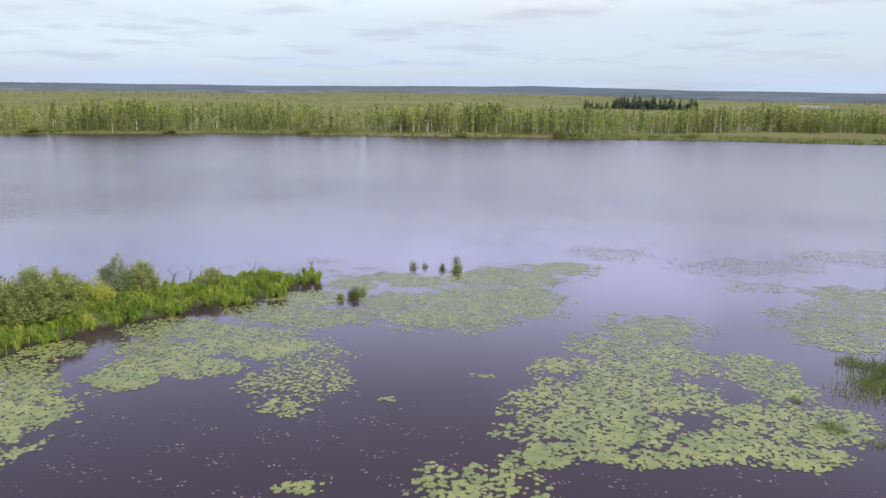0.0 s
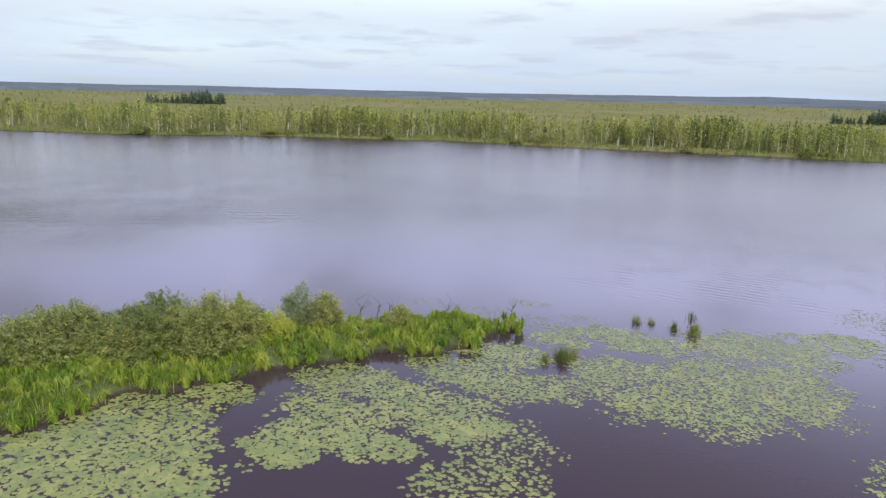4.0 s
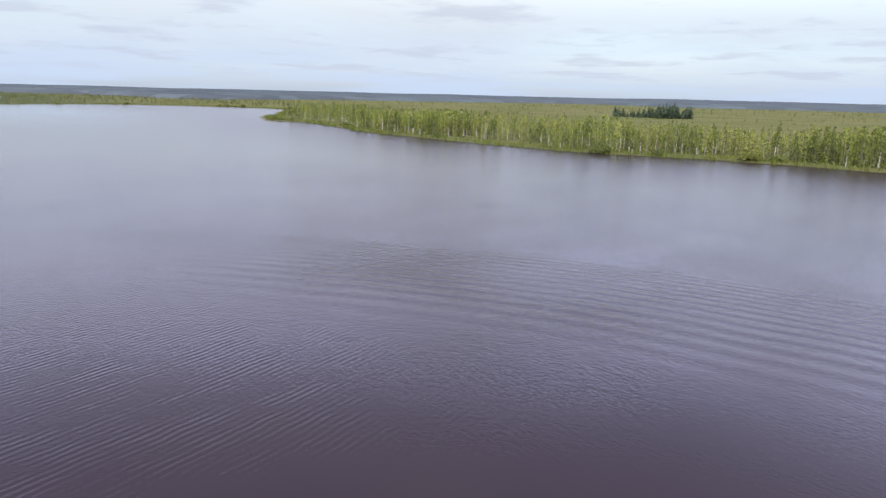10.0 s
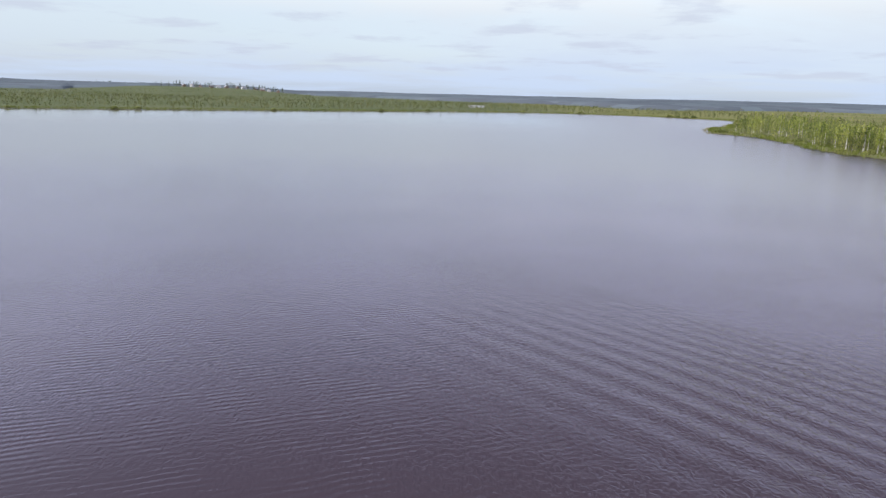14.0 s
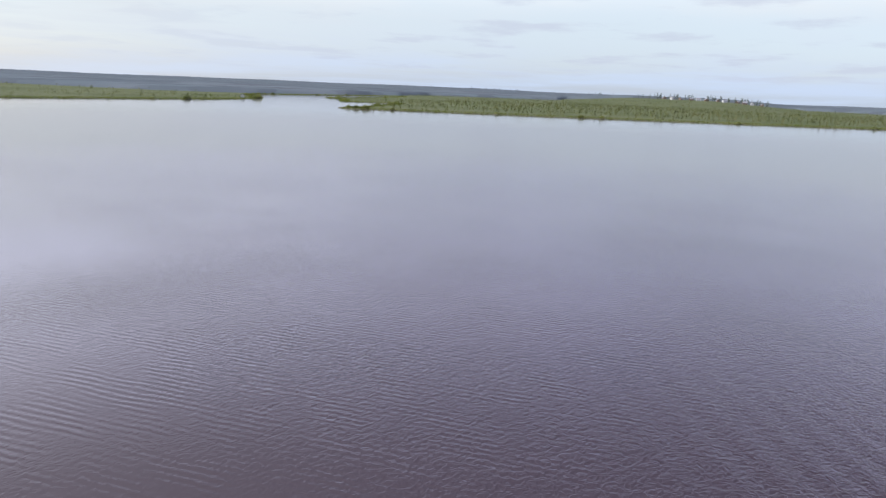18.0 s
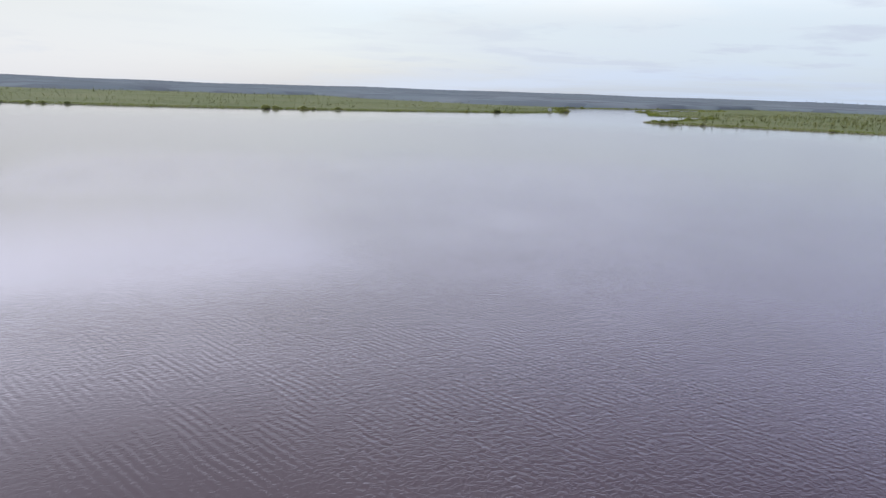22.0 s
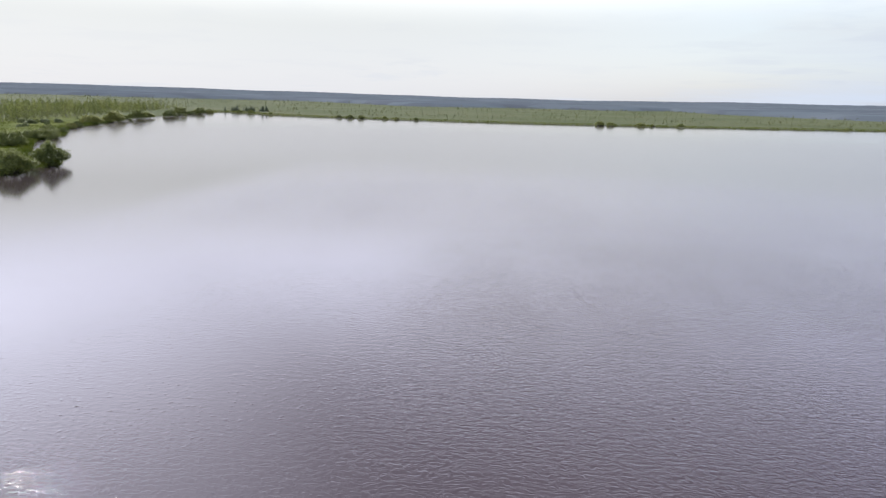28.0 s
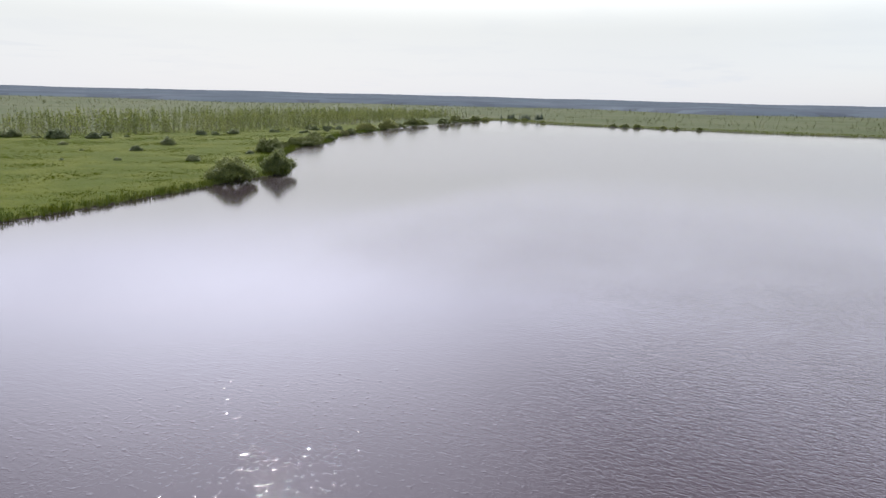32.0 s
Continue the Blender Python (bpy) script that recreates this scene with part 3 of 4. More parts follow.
# ---------------- trees ----------------
def birch_parts(seed, height, slim):
    """Trunk with limbs, and a loose narrow crown of leaf clumps."""
    r = np.random.default_rng(seed)
    bend = r.normal(0, 0.02, 2) * height
    line = [(bend[0] * t * t, bend[1] * t * t, height * t) for t in (0, 0.25, 0.5, 0.75, 0.97)]
    trunk = Heap()
    trunk.add(*rod(line, [0.15, 0.14, 0.115, 0.06, 0.01]))
    crown = Heap()
    centres = []
    bare = (0.08, 0.34, 0.42)[seed % 3]           # some carry their crown high and show the stem
    for k in range(20):
        t = bare + (0.96 - bare) * (k / 19)
        base = np.array((bend[0] * t * t, bend[1] * t * t, height * t))
        a = r.uniform(0, 2 * np.pi)
        reach = slim * (1.1 - t) ** 0.8 * r.uniform(0.45, 1.0) * (0.55 if t < 0.25 else 0.85) + 0.12
        tip = base + np.array((np.cos(a) * reach, np.sin(a) * reach, reach * 0.9))
        trunk.add(*rod([base, (base + tip) / 2 + (0, 0, 0.05), tip], [0.03, 0.02, 0.006], 3))
        n = 11
        c = base + (tip - base) * r.uniform(0.3, 1.1, (n, 1)) + r.normal(0, 0.20, (n, 3)) * (1, 1, 1.3)
        centres.append(c)
    c = np.concatenate(centres)
    crown.add(*quads(c, r.uniform(0.28, 0.55, len(c)), r, 0.1, 1.2))
    return trunk, crown


def spruce_parts(seed, height, spread):
    r = np.random.default_rng(seed)
    trunk, crown = Heap(), Heap()
    trunk.add(*rod([(0, 0, 0), (0, 0, height * 0.5), (0, 0, height * 0.98)], [0.16, 0.1, 0.02]))
    for z in np.arange(0.12, 0.99, 0.055):
        reach = spread * (1 - z) ** 0.8 * r.uniform(0.8, 1.15) + 0.12
        for a in np.linspace(0, 2 * np.pi, 8)[:-1] + r.uniform(0, 1):
            q = reach * r.uniform(0.7, 1.1)
            n = 4
            t = np.linspace(0.25, 1, n)[:, None]
            c = np.array((0, 0, z * height)) + t * np.array((np.cos(a) * q, np.sin(a) * q, -q * 0.35))
            crown.add(*quads(c, np.full(n, q * 0.5 + 0.15), r, 0.6, 1.3))
    return trunk, crown


def tree(name, parts, crown_mat, bark, label, category="tree", group=""):
    ob = new(name)
    part("trunk", parts[0].mesh("trunk", bark), ob)
    part("crown", parts[1].mesh("crown", crown_mat), ob)
    return tagged(ob, label, category, group)


def scatter(n, box, keep, r):
    """Random places on land inside a box for which keep(x, y, d) holds."""
    x, y = r.uniform(box[0], box[1], n), r.uniform(box[2], box[3], n)
    d = land(x, y)
    ok = keep(x, y, d)
    return x[ok], y[ok], d[ok]


def plant(protos, x, y, r, low=0.75, high=1.2):
    """Copies of the prototypes at the places; the first of each kind is moved there itself."""
    z = level(x, y)
    for k in range(len(x)):
        p = protos[k % len(protos)]
        s = r.uniform(low, high)
        m = pose(x[k], y[k], z[k] - 0.05, 0, 0, r.uniform(0, 360))
        if k < len(protos):
            p.matrix_basis = m
            p.scale = (s, s, s)
        else:
            q = copy_thing(p, m)
            q.scale = (s, s, s)


def grove(name, x, y, r, hi, wide, leaf, bark, n_leaf, size, label, bare=0.25, category="woodland"):
    """Many slim trees in one mesh of two materials."""
    z = level(x, y)
    n = len(x)
    h = hi[0] + (hi[1] - hi[0]) * np.clip(r.random(n) * 0.75 + 0.25 * np.sin(x * 0.17 + 1.5 * np.sin(y * 0.13)) * np.sin(x * 0.071 + 1) + 0.12, 0, 1)
    v, f, mi = [], [], []
    # trunks: three-sided
    a = np.array((0, 2.1, 4.2))
    ring = np.stack([np.cos(a), np.sin(a)], 1)
    lean = r.normal(0, 0.03, (n, 2))
    w = 0.012 * h[:, None]
    for s, q in ((0.0, 1.0), (0.92, 0.2)):
        for j in range(3):
            v.append(np.stack([x + ring[j, 0] * w[:, 0] * q + lean[:, 0] * h * s, y + ring[j, 1] * w[:, 0] * q + lean[:, 1] * h * s, z + h * s - 0.1 * (s == 0)], 1))
    v = np.stack(v, 1).reshape(-1, 3)
    i = np.arange(n) * 6
    f = np.concatenate([np.stack([i + j, i + (j + 1) % 3, i + 3 + (j + 1) % 3, i + 3 + j], 1) for j in range(3)])
    t = r.uniform(bare, 1.0, (n, n_leaf))
    spread = wide * h[:, None] * (1.12 - t) ** 0.7
    c = np.stack([x[:, None] + lean[:, :1] * h[:, None] * t + r.normal(0, 1, t.shape) * spread, y[:, None] + lean[:, 1:] * h[:, None] * t + r.normal(0, 1, t.shape) * spread, z[:, None] + h[:, None] * t], 2).reshape(-1, 3)
    lv, lf = quads(c, np.repeat(h * size, n_leaf) * r.uniform(0.7, 1.3, len(c)), r, 0.0, 1.25)
    me = mesh_of(name, np.concatenate([v, lv]), np.concatenate([f, lf + len(v)]), [bark, leaf])
    idx = np.concatenate([np.zeros(len(f), np.int32), np.ones(len(lf), np.int32)])
    me.polygons.foreach_set("material_index", idx)
    return tagged(new(name, me), label, category, kind="stuff")


def north_edge(x):
    """How far the wood stands back from the north bank."""
    uneven = 5.0 * np.sin(x * 0.11 + 1.7 * np.sin(x * 0.043)) * np.sin(x * 0.067) + 2.0 * np.sin(x * 0.31)
    return np.maximum(2.5, uneven + np.where(x > 30, 5 + np.clip((x - 30) * 0.55, 0, 30), np.where(x > -215, 6.0, 10.0)))


def east_wood(x, y):
    """Metres behind the front of the wood on the east meadow."""
    front = np.interp(y, [-340, -288, -172, -134, -100, -70, -30, 60], [110, 98, 74, 70, 84, 96, 100, 105])
    return x - front


r1 = np.random.default_rng(11)
birches = [tree("birch_tree", birch_parts(20 + k, h, s), BIRCH_LEAF, BARK_PALE, "slim young birch with a pale trunk and loose green crown", "tree", "birches on the north bank")
           for k, (h, s) in enumerate(((7.6, 1.0), (6.8, 0.8), (8.2, 1.1), (6.0, 0.9), (7.2, 0.7)))]
bx, by, bd = scatter(9000, (-300, 130, 115, 200), lambda x, y, d: (d > north_edge(x)) & (d < north_edge(x) + 16) & ((x > -235) | (np.sin(x * 7.7) > 0.5)), r1)
plant(birches, bx[:285], by[:285], r1, 0.38, 0.82)
gx, gy, gd = scatter(76000, (-320, 190, 118, 215), lambda x, y, d: (d > north_edge(x) + 1) & (d < north_edge(x) + 34) & (r1.random(len(x)) < np.clip(0.95 - (d - north_edge(x)) / 32, 0.08, 1) * np.where(x < -215, 0.3, 0.9) * np.clip(0.75 + 0.5 * np.sin(x * 0.13 + 2 * np.sin(y * 0.09 + x * 0.05)), 0.2, 1)), r1)
pale = r1.random(len(gx)) < 0.09
grove("birch_wood", gx[~pale], gy[~pale], r1, (1.6, 6.9), 0.058, BIRCH_LEAF, BARK_OLIVE, 40, 0.068, "dense stand of slim young birches behind the north bank", 0.03)
grove("birch_wood", gx[pale], gy[pale], r1, (3.2, 7.2), 0.062, BIRCH_LEAF, BARK_PALE, 34, 0.066, "slim birches with bare pale stems behind the north bank", 0.36)
gx, gy, gd = scatter(60000, (-330, 260, 120, 330), lambda x, y, d: (d > north_edge(x) + 22) & (d < 130) & (r1.random(len(x)) < 0.13 * (1 + np.sin(x * 0.06 + 2 * np.sin(y * 0.07)))), r1)
grove("birch_scrub", gx, gy, r1, (0.7, 2.6), 0.14, BIRCH_LEAF, BARK_OLIVE, 22, 0.12, "low birch scrub thinning out into the bog", 0.02)
ex, ey, ed = scatter(26000, (60, 330, -380, 60), lambda x, y, d: (d > 6) & (east_wood(x, y) > 0) & (east_wood(x, y) < 120) & (r1.random(len(x)) < np.clip(0.95 - east_wood(x, y) / 90, 0.1, 1)), r1)
grove("meadow_wood", ex, ey, r1, (1.8, 5.8), 0.07, MEADOW_TREE, BARK_OLIVE, 36, 0.08, "stand of slim pale green trees behind the east meadow", 0.02)
sx, sy, sd = scatter(9000, (-420, 120, -520, -295), lambda x, y, d: (d > 5) & (d < 120) & (r1.random(len(x)) < 0.09), r1)
grove("south_wood", sx, sy, r1, (0.6, 2.2), 0.26, PINE, BARK_OLIVE, 26, 0.16, "thinly scattered small trees along the south shore", 0.0)
wx, wy, wd = scatter(16000, (-900, -280, -420, 320), lambda x, y, d: (d > 10) & (d < 400) & (r1.random(len(x)) < 0.5), r1)
grove("west_wood", wx, wy, r1, (0.8, 3.0), 0.15, PINE, BARK_OLIVE, 16, 0.2, "scattered low bog trees on the west plain", 0.0)
q = 2 * np.pi * r1.random(17000)
dist = 230 + 1100 * r1.random(17000) ** 0.7
px_, py_ = -40 - np.sin(q) * dist, np.cos(q) * dist
ok = land(px_, py_) > 60
grove("bog_pines", px_[ok], py_[ok], r1, (0.7, 2.4), 0.16, PINE, BARK_OLIVE, 12, 0.2, "dwarf pines dotted over the open bog", 0.1)

q = 2 * np.pi * r1.random(9000)
dist = 620 + 760 * r1.random(9000) ** 0.6
px_, py_ = -40 - np.sin(q) * dist, np.cos(q) * dist
ok = land(px_, py_) > 90
grove("bog_edge_wood", px_[ok], py_[ok], r1, (1.0, 3.2), 0.16, PINE, BARK_OLIVE, 9, 0.3, "darker pines closing up towards the forest", 0.1)

# ---------------- dark spruce clumps standing out of the bog ----------------
spruces = [tree("spruce_tree", spruce_parts(60 + k, h, s), SPRUCE, BARK_DARK, "dark narrow spruce standing out of the bog", "tree", "dark spruce clump")
           for k, (h, s) in enumerate(((11.5, 2.9), (10.0, 2.6), (12.5, 3.1)))]
r2 = np.random.default_rng(5)
cx, cy = [], []
for az0, az1, dist, n in ((-20.0, -11.5, 430, 84), (34.6, 40.3, 470, 70)):
    a = np.radians(r2.uniform(az0, az1, n))
    d = dist + r2.uniform(-14, 14, n)
    ox, oy = (0, 0) if az0 < 0 else (-14, 22)
    cx += list(ox - np.sin(a) * d)
    cy += list(oy + np.cos(a) * d)
plant(spruces, np.array(cx), np.array(cy), r2, 0.42, 0.86)
for q in [o for o in bpy.data.objects if o.parent is None and o.name.startswith("spruce_tree")]:
    x, y = q.matrix_basis.translation[:2]
    k = 0.84 * (0.66 + 0.30 * math.sin(x * 0.14 + 1) * math.sin(x * 0.047)) * r2.uniform(0.75, 1.2)
    q.scale = (k * 1.15, k * 1.15, k)


# ---------------- bushes ----------------
def bush(name, seed, width, height, leaf, n_leaf, size, label, group=""):
    """Many stems from one stool, each ending in its own spray of leaves, with dark gaps between."""
    r = np.random.default_rng(seed)
    ob = new(name)
    leaves = Heap()
    shoots = int(np.clip(n_leaf / 46, 60, 560))
    n = max(10, n_leaf // shoots)
    for k in range(shoots):
        a = 2.4 * k + r.uniform(-0.5, 0.5)
        q = math.sqrt((k + 0.4) / shoots)
        lump = 0.78 + 0.24 * math.sin(a * 2 + seed) * math.cos(q * 5 + seed) + r.uniform(-0.16, 0.22)
        tip = np.array((math.cos(a) * q * width * 0.52, math.sin(a) * q * width * 0.52, max(0.2, height * lump * math.sqrt(max(0.0, 1.04 - 0.92 * q * q)))))
        if k % (shoots // 9) == 4:
            part("stem", mesh_of("stem", *rod([(tip[0] * 0.12, tip[1] * 0.12, -0.15), tip * (0.5, 0.5, 0.55), tip], [0.03, 0.018, 0.005], 4), BARK_DARK), ob)
        way = tip * (1.0, 1.0, 0.5) + (0, 0, height * 0.45) + r.normal(0, 0.25, 3)
        way = way / np.linalg.norm(way)
        long = (0.16 + 0.13 * height) * r.uniform(0.7, 1.3)
        t = r.uniform(-1.0, 0.15, (n, 1))
        wide = (0.018 + size * 0.75) * (1.0 - 0.5 * t) * r.uniform(0.7, 1.3)
        c = tip + way * t * long + r.normal(0, 1, (n, 3)) * wide
        c[:, 2] = np.maximum(c[:, 2], 0.05 + 0.2 * r.random(n))
        leaves.add(*quads(c, r.uniform(0.7, 1.4, n) * size, r, 0.35, 1.9))
    part("leaves", leaves.mesh("leaves", leaf), ob)
    return tagged(ob, label, "bush", group)


def put(ob, x, y, turn=0.0, s=1.0, z=None):
    ob.matrix_basis = pose(x, y, float(level(x, y)[0]) - 0.05 if z is None else z, 0, 0, turn)
    ob.scale = (s, s, s)
    return ob


# willows on the spit
g = "willows on the spit"
broad, round_, low_ = "broad grey-green willow bush in the sedge", "rounded grey-green willow bush in the sedge", "low silvery willow bush in the sedge"
put(bush("willow_bush", 1, 5.0, 1.8, WILLOW, 34000, 0.048, broad, g), -19.6, 27.4)
put(bush("willow_bush", 2, 4.0, 1.95, WILLOW, 24000, 0.048, round_, g), -17.5, 28.2, 50)
put(bush("willow_bush", 3, 4.4, 1.9, WILLOW, 24000, 0.048, round_, g), -22.4, 25.2, 120)
put(bush("willow_bush", 4, 4.0, 1.9, WILLOW_GREY, 20000, 0.048, low_, g), -23.8, 21.6, 20)
put(bush("willow_bush", 12, 2.4, 1.3, WILLOW, 13000, 0.046, round_, g), -19.9, 26.1, 200)
put(bush("willow_bush", 13, 2.6, 1.5, WILLOW, 12000, 0.046, round_, g), -17.5, 27.9, 80)
put(bush("willow_bush", 14, 3.0, 1.4, WILLOW, 13000, 0.046, round_, g), -22.6, 26.4, 10)
put(bush("willow_bush", 5, 1.9, 1.85, WILLOW_GREY, 9000, 0.044, "upright silvery willow near the tip of the spit", g), -15.3, 31.2)
put(bush("willow_bush", 6, 1.6, 1.8, WILLOW, 8000, 0.044, "upright green willow near the tip of the spit", g), -14.2, 31.5)
put(bush("willow_bush", 7, 1.4, 1.6, WILLOW_YELLOW, 6000, 0.042, "small yellow-green willow sapling", g), -17.6, 30.2)
put(bush("willow_bush", 8, 1.9, 1.2, WILLOW_YELLOW, 7000, 0.042, "low yellow-green willow bush", g), -15.7, 29.6)
put(bush("willow_bush", 9, 1.7, 1.1, WILLOW_GREY, 6000, 0.042, "low greyish willow bush", g), -16.5, 29.9)
put(bush("willow_bush", 10, 1.5, 1.0, WILLOW, 5000, 0.042, "low green willow bush", g), -11.4, 33.0)
put(bush("willow_bush", 11, 3.8, 1.9, WILLOW, 15000, 0.055, "rounded willow bush in the sedge", g), -26.2, 17.6)

# willows on the east bank
g = "willows on the east bank"
big_a = put(bush("willow_bush", 31, 6.0, 2.6, WILLOW, 16000, 0.12, "wide round willow bush hanging over the water", g), -3.9, -57.9)
big_b = put(bush("willow_bush", 32, 4.6, 2.8, WILLOW, 13000, 0.12, "tall round grey willow bush at the water's edge", g), -2.7, -67.9)
r3 = np.random.default_rng(9)
for k, (x, y, w) in enumerate(((21.5, -93.5, 2.6), (19.5, -92.5, 3.6), (23.5, -98, 3.0), (28.0, -110.5, 2.6), (28.0, -115, 4.2), (31.0, -121, 3.4), (36, -134, 2.0), (50, -164, 2.4), (56.4, -182, 5.0), (58.4, -199, 5.2),
                               (62, -212, 4.0), (65, -228, 5.0), (68, -240, 5.2), (66.5, -258, 4.0), (72, -270, 4.0), (76, -290, 4.6), (77, -305, 3.4), (79, -320, 4.0), (26, -104, 2.0), (47, -156, 2.2), (80, -335, 3.4))):
    q = copy_thing((big_a, big_b)[k % 2], pose(x, y, max(0.0, float(level(x, y)[0])) - 0.05, 0, 0, r3.uniform(0, 360)))
    s = 1.3 * w / (6.0, 4.6)[k % 2]
    q.scale = (s, s, max(s, 0.55) * 0.85)
# single bushes on the meadow
shrub = put(bush("meadow_shrub", 41, 2.6, 1.6, WILLOW_GREY, 4000, 0.13, "small dark willow shrub on the meadow", "shrubs on the meadow"), 44, -92)
places = [(69.2, -95, 3.0), (73.8, -90, 4.2), (84.5, -87, 3.9), (36.8, -78.5, 2.0), (16, -71.2, 2.0), (18.8, -86.6, 1.4), (24, -64.5, 1.1), (44, -73.5, 0.8), (30, -60, 0.8), (58, -80, 1.6)]
mx, my, md = scatter(900, (30, 100, -210, -40), lambda x, y, d: (d > 6) & (east_wood(x, y) < 0) & (east_wood(x, y) > -16), r3)
places += [(x, y, r3.uniform(0.8, 3.0)) for x, y in list(zip(mx, my))[:46]]
for x, y, w in places:
    s = w / 2.6
    copy_thing(shrub, pose(x, y, float(level(x, y)[0]) - 0.05, 0, 0, r3.uniform(0, 360))).scale = (s, s, s * 0.75)
# bushes along the far banks
for_sure = ((-25, 157.5, 0.85), (-87, 147.5, 0.95), (26, 153.5, 0.7), (-60, 153, 0.6), (-160, 127, 0.5), (-176, 126.5, 0.5), (-357, -391, 1.2), (-352, -389, 0.9))
bank = put(bush("bank_bush", 42, 4.4, 2.2, WILLOW, 4000, 0.2, "rounded willow bush on the far bank", "bushes along the far banks"), -111, 133)
for x, y, s in for_sure:
    copy_thing(bank, pose(x, y, float(level(x, y)[0]) - 0.05, 0, 0, x * 7)).scale = (s, s, s)
for k, i in enumerate(np.random.default_rng(4).choice(len(LAKE), 120, replace=False)):
    x, y = LAKE[i]
    if y > 100 or x < -250 or y < -290:
        out = 1.5 + r3.random() * 3
        best = max(((math.cos(a), math.sin(a)) for a in np.linspace(0, 6.28, 13)), key=lambda v: land(x + v[0] * 4, y + v[1] * 4)[0])
        x, y = x + best[0] * out, y + best[1] * out
        s = r3.uniform(0.3, 0.9)
        copy_thing(bank, pose(x, y, float(level(x, y)[0]) - 0.05, 0, 0, r3.uniform(0, 360))).scale = (s * 1.1, s * 1.1, s * 0.85)


# ---------------- sedge ----------------
def sedge(name, x, y, z, length, width, lean, mat, label, r, category="sedge"):
    v, f4, f3 = blades(x, y, z, length, width, lean, r)
    ob = new(name, mesh_of(name, v, f4.tolist() + f3.tolist(), mat))
    return tagged(ob, label, category, kind="stuff")


def tufts(x, y, per, spread, r):
    n = len(x)
    return np.repeat(x, per) + r.normal(0, spread, n * per), np.repeat(y, per) + r.normal(0, spread, n * per)


def fountain(x, y, z, tall, wide, per, r):
    """Tussocks: blades rise from a small foot and arch outwards all round."""
    n = len(x) * per
    az = r.uniform(0, 2 * np.pi, n)
    foot = np.repeat(wide, per) * 0.30 * np.sqrt(r.random(n))
    L = np.repeat(tall, per) * r.uniform(0.62, 1.08, n)
    out = np.repeat(wide, per) * r.uniform(0.15, 1.25, n)
    sway = np.repeat(r.normal(0, 0.14, (len(x), 2)), per, 0)
    d = np.stack([np.cos(az), np.sin(az)], 1)
    base = np.stack([np.repeat(x, per), np.repeat(y, per)], 1) + d * foot[:, None]
    turn = az + np.pi / 2 + r.normal(0, 0.5, n)
    e = np.stack([np.cos(turn), np.sin(turn), np.zeros(n)], 1) * (0.014 * r.uniform(0.7, 1.4, n))[:, None]
    zz = np.repeat(z, per)
    low = np.column_stack([base, zz])
    mid = np.column_stack([base + d * out[:, None] * 0.35 + sway * L[:, None] * 0.5, zz + L * 0.68])
    tip = np.column_stack([base + d * out[:, None] + sway * L[:, None], zz + L * (1.0 - 0.55 * np.clip(out / np.repeat(wide, per), 0, 1.25))])
    v = np.stack([low - e, low + e, mid + e, mid - e, tip], 1).reshape(-1, 3)
    i = np.arange(n) * 5
    return v, np.stack([i, i + 1, i + 2, i + 3], 1).tolist() + np.stack([i + 3, i + 2, i + 4], 1).tolist()


r4 = np.random.default_rng(21)
tx, ty = r4.uniform(-34, -5, 9000), r4.uniform(4, 38, 9000)
td = spit(tx, ty)
ok = td > 0.1
tx, ty, td = tx[ok], ty[ok], td[ok]
gx2, gy2 = tufts(tx, ty, 8, 0.15, r4)
hh = np.repeat(r4.uniform(0.36, 0.6, len(tx)), 8) * r4.uniform(0.6, 1.1, len(gx2))
sedge("spit_sedge", gx2, gy2, np.repeat(np.maximum(0.35 * (1 - np.exp(-np.maximum(td, 0) * 0.9)), 0) - 0.05, 8), hh, 0.026, 0.5, SEDGE, "bright green sedge covering the spit", r4)
hx, hy = r4.uniform(-34, -5, 6400), r4.uniform(4, 38, 6400)
hd = spit(hx, hy)
hk = (hd > -0.22) & ((hd > 0.15) | (r4.random(6400) < 0.6))
hx, hy, hd = hx[hk], hy[hk], hd[hk]
grow = 0.80 + 0.16 * np.sin(hx * 1.7 + 2 * np.sin(hy * 0.9)) * np.sin(hy * 1.3) + r4.uniform(-0.12, 0.22, len(hx))
v, f = fountain(hx, hy, 0.35 * (1 - np.exp(-np.maximum(hd, 0) * 0.9)) - 0.08, np.clip(grow, 0.4, 1.1) * 0.80, r4.uniform(0.20, 0.36, len(hx)), 54, r4)
tagged(new("spit_tussocks", mesh_of("spit_tussocks", v, f, SEDGE)), "arching bright green sedge tussocks along the spit", "sedge", kind="stuff")

# meadow grass, thicker and taller along the water
mx, my, md = scatter(60000, (-12, 100, -190, -14), lambda x, y, d: (d > 0) & (east_wood(x, y) < 12) & (r4.random(len(x)) < np.where(d < 1.2, 1, 0.6)), r4)
gx2, gy2 = tufts(mx, my, 7, 0.2, r4)
dd = np.repeat(md, 7)
hh = np.where(dd < 1.2, 0.6, 0.26) * r4.uniform(0.6, 1.3, len(gx2))
sedge("meadow_grass", gx2, gy2, level(np.array(mx), np.array(my)).repeat(7) - 0.03, hh, 0.06, 0.6, MEADOW, "short bright green grass of the east meadow", r4, "grass")
